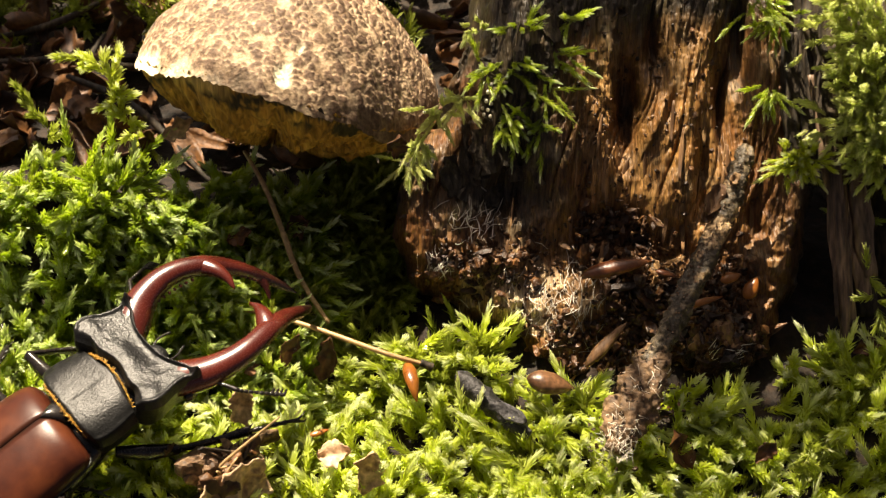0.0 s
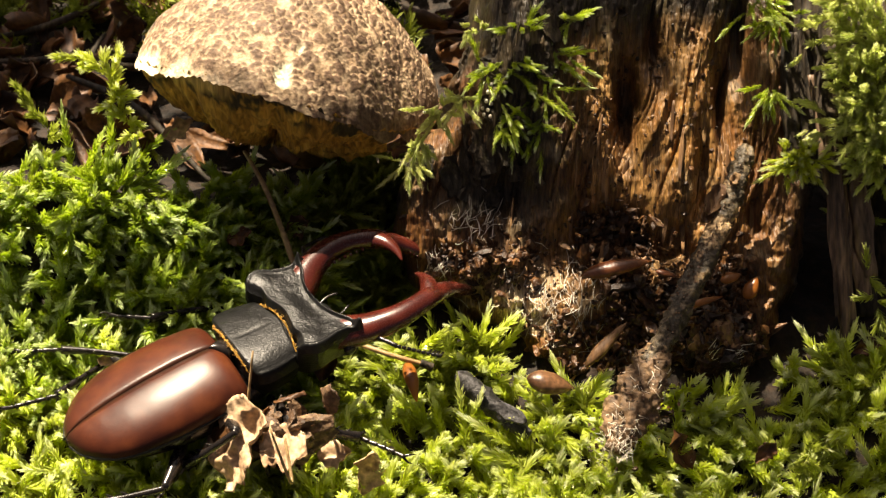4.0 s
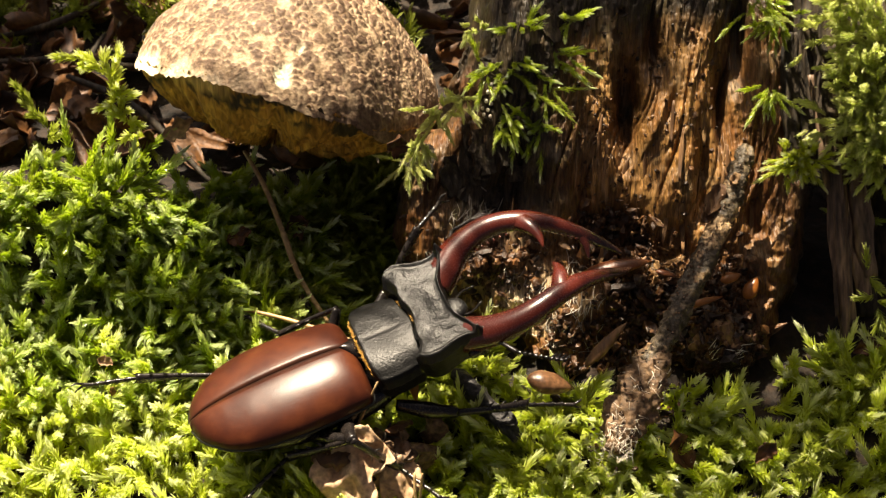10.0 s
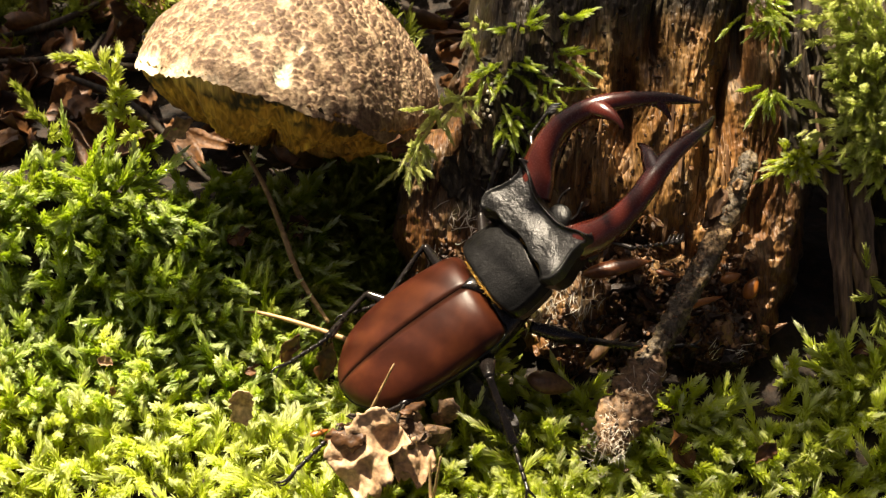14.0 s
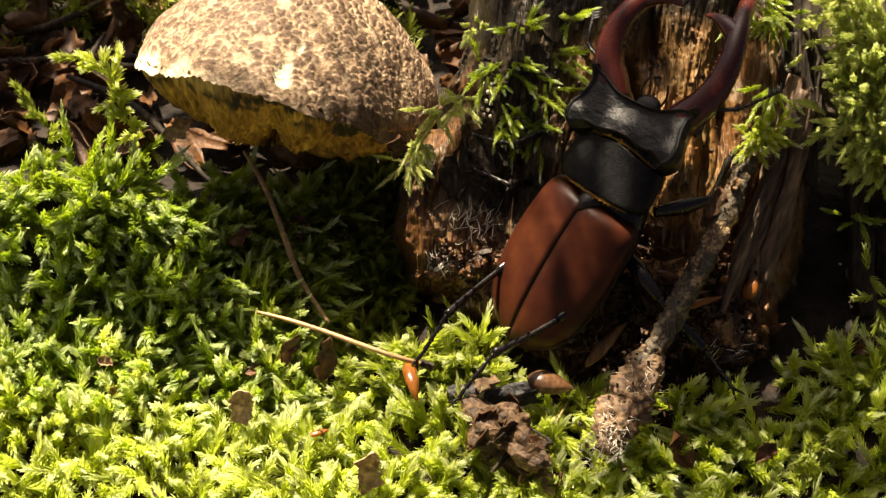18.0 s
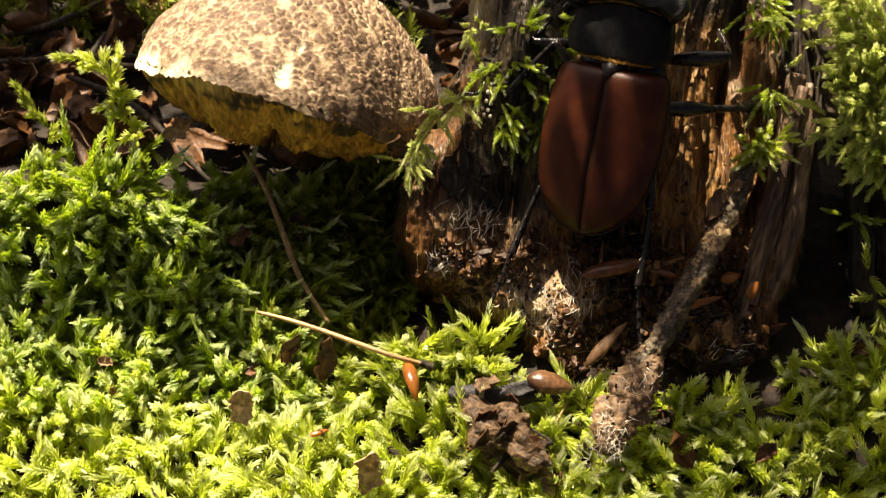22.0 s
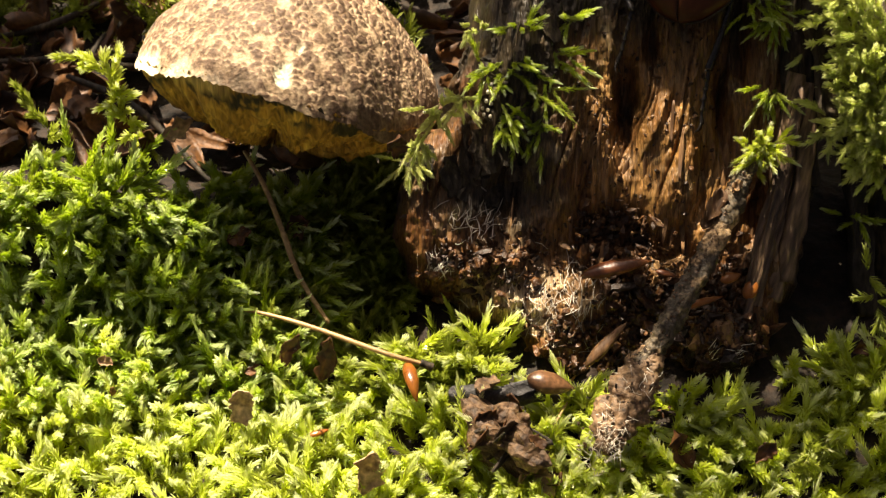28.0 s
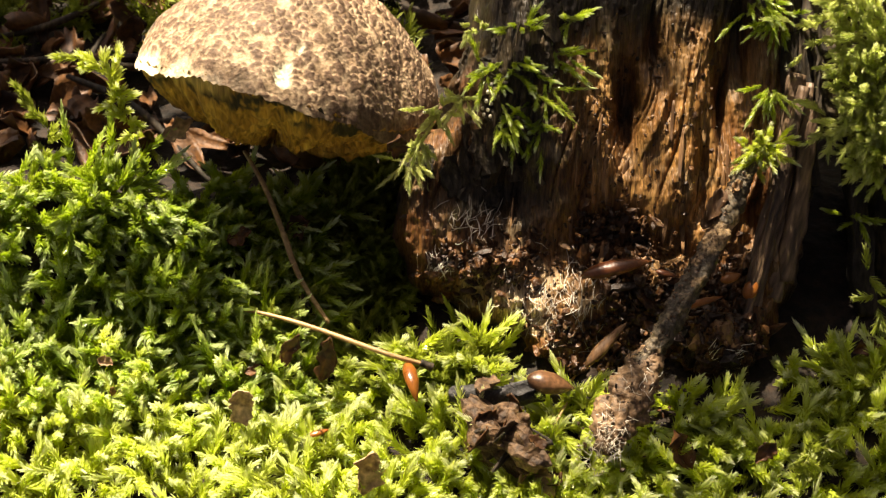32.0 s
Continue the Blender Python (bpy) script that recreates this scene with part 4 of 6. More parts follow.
def crumb_heap(spots, seed, size=(0.15, 0.6)):
    r = np.random.default_rng(seed)
    bm = bmesh.new()
    bmesh.ops.create_icosphere(bm, subdivisions=1, radius=1.0)
    ico = np.array([w.co[:] for w in bm.verts])
    tri = np.array([[w.index for w in face.verts] for face in bm.faces])
    bm.free()
    vs, fs = [], []
    n0 = 0
    for c, ru, rv, n, out in spots:
        u, v = c[0] + r.normal(0, ru * 0.55, n), c[1] + r.normal(0, rv * 0.55, n)
        p = on_stump(u, v, 0.0) + r.uniform(0, out, n)[:, None] * S_OUT
        s = size[0] + (1.35 * size[1] - size[0]) * r.uniform(0, 1, n) ** 2.6
        shape = np.exp(r.normal(0, 0.45, (n, 1, 3))) * (1 + 0.3 * r.normal(0, 0.6, (n, len(ico), 1)))
        q = ico[None] * shape * s[:, None, None]
        a = r.uniform(0, 6.28, n)
        ca, sa = np.cos(a)[:, None], np.sin(a)[:, None]
        x, z = q[..., 0] * ca - q[..., 2] * sa, q[..., 0] * sa + q[..., 2] * ca
        q = np.stack([x, q[..., 1], z], -1) + p[:, None]
        vs.append(q.reshape(-1, 3))
        fs.append((tri[None] + (np.arange(n) * len(ico))[:, None, None]).reshape(-1, 3) + n0)
        n0 += n * len(ico)
    return np.concatenate(vs), np.concatenate(fs)


def build_litter():
    heap = crumb_heap([((8.60, 17.79), 6, 5, 700, 2.0), ((0.12, 2.39), 6, 3, 120, 0.6), ((14.10, 5.18), 7, 6, 700, 1.5), ((25.24, 1.46), 6, 7, 620, 1.5), ((7.52, -4.11), 8, 2, 340, 1.5), ((27.21, 11.71), 4, 4, 160, 1.2), ((-13.82, 13.58), 10, 5, 400, 0.6), ((30.76, -3.18), 4, 4, 120, 1.0), ((-2.69, -2.25), 6, 2, 70, 1.0)], 35)
    tagged(part("crumbled_wood", heap, M_CRUMB, stump, "crumbled dark red-brown rotten wood", flat=True), kind="stuff")
    grit = crumb_heap([((18.13, 38.97), 13, 26, 520, 0.15), ((6.37, 34.25), 6, 20, 220, 0.15), ((-3.56, 12.65), 12, 9, 320, 0.2)], 37, (0.07, 0.3))
    tagged(part("wood_grit", grit, M_CRUMB, stump, "specks of dark crumbled wood on the bare face", flat=True), kind="stuff")
    r = np.random.default_rng(36)
    chips = []
    for k in range(150):
        c = ((8.59, 16.39), (14.10, 5.18), (25.23, 0.53), (16.01, 10.78), (6.60, -3.18))[k % 5]
        p = on_stump(c[0] + r.normal(0, 4), c[1] + r.normal(0, 3.2), 1.2)[0]
        chips.append(flake(p, r.normal(size=3) + S_ACROSS * 0.5, S_OUT + 0.6 * r.normal(size=3), r.uniform(1.5, 4.5), r.uniform(0.35, 1.0), 0.3, k, 0.2, nl=9, nw=4, jag=0.8))
    for k, c in enumerate(chips[:40]):
        part("wood_chip", c, M_SPLINTER if k % 2 else M_BARK, stump)
    tagged(part("shredded_wood", join(chips[40:]), M_CRUMB, stump, "shredded brown wood fibres"), kind="stuff")
    threads = []
    for k in range(330):
        c, ru, rv = (((-4.0, 8.5), 9, 5), ((1.5, 6.5), 6, 7), ((24.5, -2.72), 4, 2.5), ((-14.75, 20.13), 4, 3), ((-21.29, 12.65), 2, 1.5), ((2.94, 7.05), 3.5, 7), ((-3.60, 2.39), 6, 3))[k % 7]
        u, v = c[0] + r.normal(0, ru * 0.6), c[1] + r.normal(0, rv * 0.6)
        a = r.normal(1.3, 0.7)
        ln = r.uniform(0.9, 3.6)
        uu = u + np.cos(a) * ln * np.array([0, 0.5, 1]) + r.normal(0, 0.25, 3)
        vv = v + np.sin(a) * ln * np.array([0, 0.5, 1]) + r.normal(0, 0.25, 3)
        threads.append(tube(on_stump(uu, vv, r.uniform(0.1, 0.6)), [0.03, 0.08, 0.03], n=5, sides=4))
    tagged(part("fungus_fluff", join(threads), M_HYPHAE, stump, "white mould threads on the wood"), kind="stuff")
    coarse = crumb_heap([((14.10, 6.5), 6, 5, 70, 2.2), ((25.24, 1.46), 5, 6, 60, 2.0), ((8.60, 15.0), 5, 4, 40, 2.0), ((24.5, -1.0), 3, 4, 60, 3.0)], 38, (0.5, 1.2))
    tagged(part("coarse_rubble", coarse, M_CRUMB, stump, "coarser lumps of dark crumbled wood", flat=True), kind="stuff")
    dots = [lump(on_stump(c[0], c[1], 3.0)[0], (0.3, 0.3, 0.36), k, 0.15, 2) for k, c in enumerate([((-12.09, 42.76)), ((-12.66, 41.62)), ((-11.53, 41.06)), ((-12.85, 40.30)), ((-12.10, 39.73)), ((-13.50, 39.16)), ((-12.66, 38.69)), ((-13.32, 38.03)), ((-12.29, 37.65)), ((-11.53, 42.00))])]
    part("slime_mould_beads", join(dots), M_HYPHAE, stump, "cluster of tiny cream beads")
    # the dark slab of bark on the stump's flank, and an old root behind it
    for k, (a, b, w) in enumerate([((62.33, 43.57, 52.58), (63.04, 21.91, 30.02), 6.5), ((65.55, 44.48, 52.10), (65.90, 27.37, 33.09), 5.0), ((59.85, 41.56, 47.36), (60.66, 17.70, 19.36), 3.0), ((68.59, 30.95, 25.12), (71.61, 10.17, -2.44), 4.0), ((57.34, 33.92, 38.87), (57.53, 20.02, 23.44), 2.2)]):
        a, b = vec(*a), vec(*b)
        part("bark_slab", flake((a + b) / 2, a - b, S_OUT + 0.3 * S_ACROSS, np.linalg.norm(a - b), w, 2.0, 70 + k, 0.05, nl=40, nw=9, taper=0.25, jag=0.3), M_BARK, stump)


def build_mouldy_lump():
    r = np.random.default_rng(61)
    c = on_stump(24.5, 0.2, 0.8)[0]
    ob = thing("wood_lump", c, "mouldy lump of orange-brown crumbling wood at the stump's foot", "wood")
    part("body", lump(c, (3.4, 2.2, 4.0), 9, 0.55, 4), M_SPLINTER, ob, "orange-brown crumbling wood", flat=True)
    crumbs = [lump(c + unit(r.normal(size=3) + S_OUT * 0.9) * vec(3.5, 2.4, 4.1), np.exp(r.normal(-0.9, 0.5, 3)), k, 0.5, 1) for k in range(110)]
    tagged(part("crumb_coat", join(crumbs), M_CRUMB, ob, "dark crumbled wood grit", flat=True), kind="stuff")
    fluff = []
    for k in range(46):
        d = vec(r.normal(0.2, 0.55), -0.9, r.normal(-0.35, 0.4))
        p = c + unit(d) * vec(3.7, 2.6, 4.3)
        way = vec(0.8 + r.normal(0, 0.5), -0.1, 0.9 + r.normal(0, 0.5))
        fluff.append(tube([p, p + way * r.uniform(0.3, 0.9) + S_OUT * 0.25, p + way * r.uniform(1.0, 1.9)], [0.04, 0.09, 0.03], n=6, sides=4))
    tagged(part("mould_threads", join(fluff), M_HYPHAE, ob, "white mould threads on the lump"), kind="stuff")


build_splinters()
build_litter()
build_mouldy_lump()
solid("old_root", tube([(85.36, 62.87, 57.57), (78.49, 42.63, 38.08), (79.75, 37.37, 17.30), (86.33, 24.34, -9.13)], [9, 9.5, 10, 13], n=30, sides=30, rough=0.25, seed=9), M_BARK, "dark rotten root standing beside the stump", "root")


# ---- moss tufts on wood ----
def tuft(name, at, n, label, seed, reach=3.0, lean=(0, -0.6, 0.2), tall=(4, 8), mat=None, spread=0.8, leaf=1.0, group="moss tufts on the stump", hang=0.45, leaves=60):
    r = np.random.default_rng(seed)
    n = int(n * 1.5)
    b = vec(*at) + r.normal(0, reach * 0.5, (n, 3)) * vec(1, 0.5, 1)
    ways = vec(*lean) + r.normal(0, spread, (n, 3)) * vec(1, 0.5, 0.9)
    v, f, attrs = moss(b, ways, r.uniform(*tall, n) * 0.68, leaves, leaf, seed, droop=hang)
    return solid(name, (v, f), mat or M_MOSS_MOUND, label, "moss", group, at=at, flat=True, attrs=attrs)


HANG = "feathery green moss hanging on the stump's dark bark"
EDGE = "pale sunlit moss along the stump's edge"
for k, (at, n, reach, lean, tall, word) in enumerate([
        ((13.10, 31.62, 40.80), 9, 2.2, (0.2, -0.5, 0.3), (3, 6), HANG), ((20.96, 34.63, 41.16), 6, 1.2, (0.1, -0.4, -0.3), (4, 7), HANG), ((11.19, 26.68, 36.81), 12, 3.0, (0.7, -0.6, -0.1), (5, 9), HANG),
        ((18.65, 28.48, 37.31), 10, 2.2, (0.8, -0.5, -0.3), (5, 8), HANG), ((15.38, 24.41, 32.79), 12, 3.0, (0.2, -0.5, -0.7), (5, 9), HANG), ((16.34, 21.19, 27.72), 10, 2.5, (0.1, -0.5, -0.7), (4, 7), HANG),
        ((10.74, 21.60, 29.67), 12, 3.0, (0, -0.5, -0.6), (4, 8), HANG), ((6.61, 27.77, 35.03), 9, 2.0, (-0.3, -0.5, 0), (4, 7), HANG), ((5.09, 34.79, 38.35), 7, 1.6, (-0.6, -0.4, 0.2), (3, 5), EDGE),
        ((2.89, 25.48, 30.99), 9, 2.0, (-0.5, -0.6, -0.2), (4, 7), EDGE), ((-0.84, 23.90, 29.24), 10, 2.2, (-0.5, -0.6, -0.3), (4, 7), EDGE), ((-3.63, 20.77, 25.76), 9, 1.8, (-0.2, -0.6, -0.6), (4, 6), EDGE),
        ((-5.23, 19.39, 22.74), 8, 1.4, (-0.1, -0.5, -0.8), (4, 6), EDGE), ((51.54, 34.20, 45.16), 12, 2.5, (0.1, -0.6, -0.4), (4, 8), HANG), ((54.74, 32.00, 42.72), 8, 1.8, (0, -0.5, -0.8), (4, 7), HANG),
        ((62.78, 21.81, 28.41), 9, 2.0, (0.1, -0.5, -0.5), (3, 6), EDGE), ((53.66, 24.19, 34.04), 9, 1.7, (-0.1, -0.6, -0.2), (3, 6), HANG), ((69.28, 17.45, 13.10), 6, 2.0, (0.3, -0.4, -0.4), (3, 6), "thin yellowing moss on dark rotten wood")]):
    tuft("moss_tuft", at, n, word, 100 + k, reach, lean, tall, mat=M_MOSS_PALE if word == EDGE else M_MOSS_MOUND, leaf=0.85)
for k, (at, n, reach, tall) in enumerate([((69.30, 29.15, 47.03), 130, 9, (4, 7)), ((69.17, 24.23, 41.56), 90, 6, (4, 7)), ((68.84, 20.48, 35.90), 90, 5.5, (4, 7)), ((69.44, 17.32, 30.90), 80, 5, (4, 7)), ((71.68, 15.59, 25.99), 50, 4, (4, 6))]):
    tuft("moss_cushion", at, n, "pale green moss cushion on the old root", 140 + k, reach, (-0.3, -0.3, 0.5), tall, mat=M_MOSS_PALE, leaf=1.05, group="moss cushions on the root", leaves=52)
loose_moss = tuft("loose_moss_tuft", (57.91, 15.59, 25.99), 30, "loose bright moss tuft caught on the stick's top", 160, 3.2, (-0.25, -0.5, 0.15), (3, 6), mat=M_MOSS, leaf=0.95)


def frond(path, n, seed, label, reach=3.2, mat=None):
    """A leaning moss shoot with short side branches."""
    r = np.random.default_rng(seed)
    p = spline(path, n)
    tan = unit(np.gradient(p, axis=0))
    ways = tan * 0.75 + r.normal(0, 0.55, (n, 3))
    ways[-4:] = tan[-4:] + r.normal(0, 0.2, (4, 3))
    v, f, attrs = moss(p, ways, r.uniform(0.6, 1.0, n) * reach, 30, 1.4, seed, droop=0.2)
    attrs["old"] = attrs["old"] * 0.3
    return solid("moss_frond", (v, f), mat or M_MOSS, label, "moss", "moss fronds", at=path[0], flat=True, attrs=attrs)


frond([(-54.60, 50.06, 4.65), (-52.38, 27.86, 23.17), (-54.50, 28.02, 29.88), (-56.28, 28.77, 35.71), (-61.63, 27.98, 37.95)], 34, 201, "tall bright moss frond leaning out of the mound")
frond([(-53.26, 27.37, 25.80), (-55.44, 28.89, 30.99), (-54.14, 29.97, 35.62)], 14, 202, "short bright moss frond beside the taller one")
frond([(-69.53, 29.70, 15.46), (-68.02, 32.83, 19.79), (-71.45, 35.04, 25.87)], 16, 203, "moss frond in front of leaf litter, coloured as if shaded", mat=M_MOSS_DARK)
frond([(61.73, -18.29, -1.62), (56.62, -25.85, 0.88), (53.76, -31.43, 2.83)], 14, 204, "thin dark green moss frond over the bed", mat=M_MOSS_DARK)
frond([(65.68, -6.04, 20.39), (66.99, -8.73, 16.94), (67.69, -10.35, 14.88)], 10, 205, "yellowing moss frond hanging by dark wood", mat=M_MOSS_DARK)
frond([(70.68, -16.98, -0.43), (65.27, -22.08, 2.62), (62.12, -22.82, 2.49)], 12, 206, "pale moss frond arching over the bed")

# ---- stick, bark strip ----
def build_stick():
    a, b = vec(49.85, 17.84, 26.99), vec(25.86, -26.71, 1.72)
    ob = thing("stick", b, "dead leaning stick with dark bark and a crumbling end", "stick")
    n = 60
    t = np.linspace(0, 1, n)
    line = a[None] * (1 - t[:, None]) + b[None] * t[:, None] + np.stack([0.9 * np.sin(t * 5), 0.5 * np.sin(t * 7 + 1), 0 * t], -1)
    rad = np.interp(t, [0, 0.03, 0.25, 0.6, 0.72], [0.8, 1.7, 1.8, 1.7, 1.6])
    v, f = tube(line[:44], rad[:44], n=150, sides=40, rough=0.22, seed=3)
    mid = np.repeat(spline(line[:44], 150), 40, axis=0)
    ridge = np.round(2.4 * fbm(np.stack([np.tile(np.arange(40) * 0.35, 150), np.repeat(np.arange(150) * 0.07, 40), v[:, 0] * 0], -1), 3, 12)) / 2.4
    v = mid + (v - mid) * (1 + 0.16 * ridge + 0.07 * fbm(v * 2.6, 3, 14))[:, None]
    peel = smooth(0.55, 0.9, fbm(v * 0.35 + 4, 3, 13) + 1.2 * np.exp(-((v[:, 2] - (a[2] * 0.78 + b[2] * 0.22)) / 2.2) ** 2))
    part("shaft", (v, f), M_STICK, ob, "dark gritty bark partly peeled", attrs={"peel": peel})
    r = np.random.default_rng(8)
    tail = a[None] * (1 - t[40:, None]) + b[None] * t[40:, None]
    part("crumbly_end", tube(tail, np.interp(t[40:], [0.66, 0.8, 0.92, 1.0], [2.0, 3.7, 3.4, 1.6]), n=60, sides=48, flatten=0.65, rough=0.3, seed=15), M_CLOD, ob, "crumbling dark rotten end")
    bits = []
    for k in range(260):
        s = r.uniform(0.62, 1.0)
        c = a * (1 - s) + b * s + r.normal(0, 1, 3) * vec(2.3, 1.2, 1.2) * (0.5 + 0.9 * math.sin((s - 0.6) * 6.0))
        bits.append(lump(c, np.exp(r.normal(-1.4, 0.6, 3)), k, 0.6, 1))
    tagged(part("crumb_coat", join(bits), M_CRUMB, ob, "dark crumbled wood grit", flat=True), kind="stuff")
    fluff = []
    for k in range(210):
        sq = (0.8, 0.93, 0.99)[k % 3] + r.normal(0, 0.025)
        c = a * (1 - sq) + b * sq + unit(r.normal(0, 0.8, 3) + S_OUT * 1.5 + S_ACROSS * (0.7, -0.2, 0.4)[k % 3]) * vec(3.2, 2.2, 2.2)
        fluff.append(tube([c, c + r.normal(0, 0.45, 3), c + r.normal(0, 0.8, 3)], [0.03, 0.07, 0.03], n=5, sides=4))
    tagged(part("mould_threads", join(fluff), M_HYPHAE, ob, "white mould threads on the rotten end"), kind="stuff")
    grit = []
    for k in range(260):
        sq = r.uniform(0.05, 0.72)
        c = a * (1 - sq) + b * sq + unit(r.normal(0, 1, 3) + S_OUT * 1.2) * 1.95
        grit.append(lump(c, np.exp(r.normal(-1.9, 0.4, 3)), k, 0.4, 1))
    tagged(part("bark_grit", join(grit), M_STICK_END, ob, "pale grit stuck to the bark", flat=True), kind="stuff")
    for k, (p, l, w) in enumerate([((43.34, 8.85, 22.98), 6, 2.6), ((42.42, 7.45, 21.43), 4, 2), ((46.83, 11.11, 25.49), 2, 1.6)]):
        part("bark_curl", flake(vec(*p), a - b, S_OUT, l, w, 0.5, k, 0.25, jag=0.4), M_SPLINTER, ob)
    return ob


def build_strip():
    top = vec(61.96, 27.54, 36.27)
    ob = thing("bark_strip", top, "long loose strips of grey-brown bark hanging from the stump", "bark")
    for k, (a, b, w, m) in enumerate([((61.95, 26.91, 35.57), (66.94, 0.84, 3.62), 3.6, M_STRIP), ((63.00, 24.81, 34.73), (64.85, 0.24, 5.94), 2.6, M_STRIP), ((65.42, 24.41, 32.79), (70.50, 6.10, 9.47), 3.6, M_STRIP), ((63.83, 27.14, 34.33), (69.28, 4.39, 6.08), 3.0, M_STRIP), ((63.85, 13.63, 22.31), (65.71, -2.22, 3.22), 1.6, M_STRIP)]):
        a, b = vec(*a), vec(*b)
        part("bark_slat", flake((a + b) / 2, a - b, S_OUT + S_ACROSS * 0.25 * (-1) ** k, np.linalg.norm(a - b), w, 0.9, 80 + k, -0.08, nl=40, nw=7, taper=0.3, jag=0.35), m, ob)
    return ob


stick = build_stick()
strip = build_strip()


# ---- buds, scales, leaves, needles ----
def bud(a, b, r, mat, label, name="bud_scale", bow=0.0):
    a, b = vec(*a), vec(*b)
    t = np.linspace(0, 1, 18)
    line = a[None] * (1 - t[:, None]) + b[None] * t[:, None] + (np.sin(t * np.pi) * bow)[:, None] * vec(0, -0.6, 0.8)
    rad = r * np.clip(np.sin(np.pi * t ** 0.75), 0.02, 1) ** 0.8
    v, f = tube(line, rad, sides=14, flatten=0.7, rough=0.06, seed=int(r * 10))
    return solid(name, (v, f), mat, label, "bud scale")


bud((22.37, 3.89, 11.49), (34.03, 5.48, 13.27), 1.6, M_SCALE, "glossy red-brown bud scale lying in the stump's crumbs", bow=0.8)
bud((34.60, 5.16, 11.41), (38.27, 4.54, 10.73), 0.7, M_SCALE, "thin brown bud scale in the stump's crumbs")
bud((13.21, -12.6, 4.00), (20.9, -12.4, 1.60), 2.2, M_BUD, "fat brown bud lying at the stump's foot", "bud")
bud((-5.81, -6.94, 2.51), (-4.10, -14.86, 0.98), 1.15, M_ORANGE, "curled orange bud scale standing in moss", bow=1.6)
bud((37.64, -1.45, 8.56), (45.28, 0.84, 9.61), 0.75, M_ORANGE, "thin curved orange scale on rotten wood", bow=0.9)
bud((45.16, 4.05, 10.18), (48.58, 4.85, 11.07), 1.1, M_ORANGE, "orange bud scale on rotten wood")
bud((49.27, 2.08, 7.99), (51.15, 4.54, 10.73), 1.3, M_ORANGE, "crumbled orange wood lump on the stump")
bud((-20.96, -20.39, -1.06), (-17.67, -19.08, -0.85), 0.6, M_ORANGE, "tiny orange scale lying on moss")
bud((22.69, -8.27, 2.48), (29.63, -2.67, 7.21), 1.1, M_SPLINTER, "pale brown wood chip leaning on crumbs", "wood_chip", bow=0.3)


def dead_leaf(p, along, normal, l, w, seed, label, mat=None, curl=0.2, name="dead_leaf", taper=0.9):
    return solid(name, flake(vec(*p), along, normal, l, w, 0.22, seed, curl, nl=22, nw=12, taper=taper, jag=0.6), mat or M_LEAF, label, "leaf")


dead_leaf((-45.05, 31.59, 21.45), (1, 0.2, 0.6), (0, -0.8, 0.6), 6.0, 3.6, 1, "pale pinkish dry leaf scrap beside the moss frond")
dead_leaf((-50.63, 31.23, 19.36), (0.3, 0, 1), (0, -0.9, 0.3), 5.0, 2.6, 2, "reddish dry leaf scrap under the moss frond", M_LEAF_DARK)
dead_leaf((-31.30, -17.75, 2.96), (0.15, 0.3, 1), (0, -0.9, 0.5), 5.6, 3.0, 3, "grey-brown bark flake stuck in moss", M_LEAF, taper=0.35)
dead_leaf((-11.45, -29.55, 0.70), (0.25, 0.3, 1), (0.2, -0.9, 0.4), 7.6, 4.2, 4, "brown triangular leaf scrap standing in moss", M_LEAF, taper=1.0)
dead_leaf((35.75, -25.25, 1.49), (0.35, -0.2, -1), (0.4, -0.8, 0.3), 7.0, 3.6, 5, "dry brown leaf scrap in moss near the stick", M_LEAF_DARK, 0.45)
dragged_scrap = dead_leaf((-16.61, -25.67, -0.03), (1, 0.1, 0.1), (0, -0.4, 0.9), 5.2, 3.6, 6, "pale dry leaf scrap lying in moss")
dead_leaf((-24.99, -4.69, 2.95), (0.5, 0.3, 0.8), (0.3, -0.8, 0.4), 7.0, 2.2, 7, "narrow red-brown leaf scrap in the hollow", M_LEAF_DARK)
dead_leaf((-18.74, -5.97, 2.62), (0.2, 0.2, 1), (0, -0.8, 0.5), 8.0, 3.6, 8, "dark red-brown leaf scrap in the hollow", M_LEAF_DARK)
dead_leaf((-33.94, 14.97, 11.06), (1, 0.2, 0.5), (0, -0.7, 0.6), 4.5, 2.6, 9, "brown leaf scrap on shaded moss", M_LEAF_DARK)
dead_leaf((-24.42, 20.00, 9.38), (0.8, -0.2, 0.6), (0, -0.7, 0.6), 5.0, 3.2, 10, "brown leaf scrap on shaded moss", M_LEAF_DARK)
dead_leaf((-53.78, -8.81, 4.17), (1, 0, -0.5), (0, -0.7, 0.7), 2.6, 1.4, 11, "small brown leaf scrap on moss")
dead_leaf((-52.26, -12.73, 1.44), (0.2, 0, 1), (0, -0.7, 0.7), 1.8, 1.0, 12, "small brown leaf scrap on moss", M_LEAF_DARK)
dead_leaf((49.28, -25.85, 0.88), (0.6, 0.2, 0.6), (0, -0.7, 0.7), 4.4, 2.2, 13, "dark brown leaf scrap in moss", M_LEAF_DARK)
dead_leaf((-7.51, 16.62, 28.28), (0.2, 0, 1), (0.3, -0.9, 0.2), 4.6, 3.0, 14, "brown leaf scrap under the mushroom's rim", M_LEAF_DARK)
dead_leaf((69.84, -1.45, 1.08), (1, 0.1, 0.4), (0, -0.7, 0.7), 6.0, 2.4, 15, "reddish bark scrap beside the moss", M_LEAF_DARK)
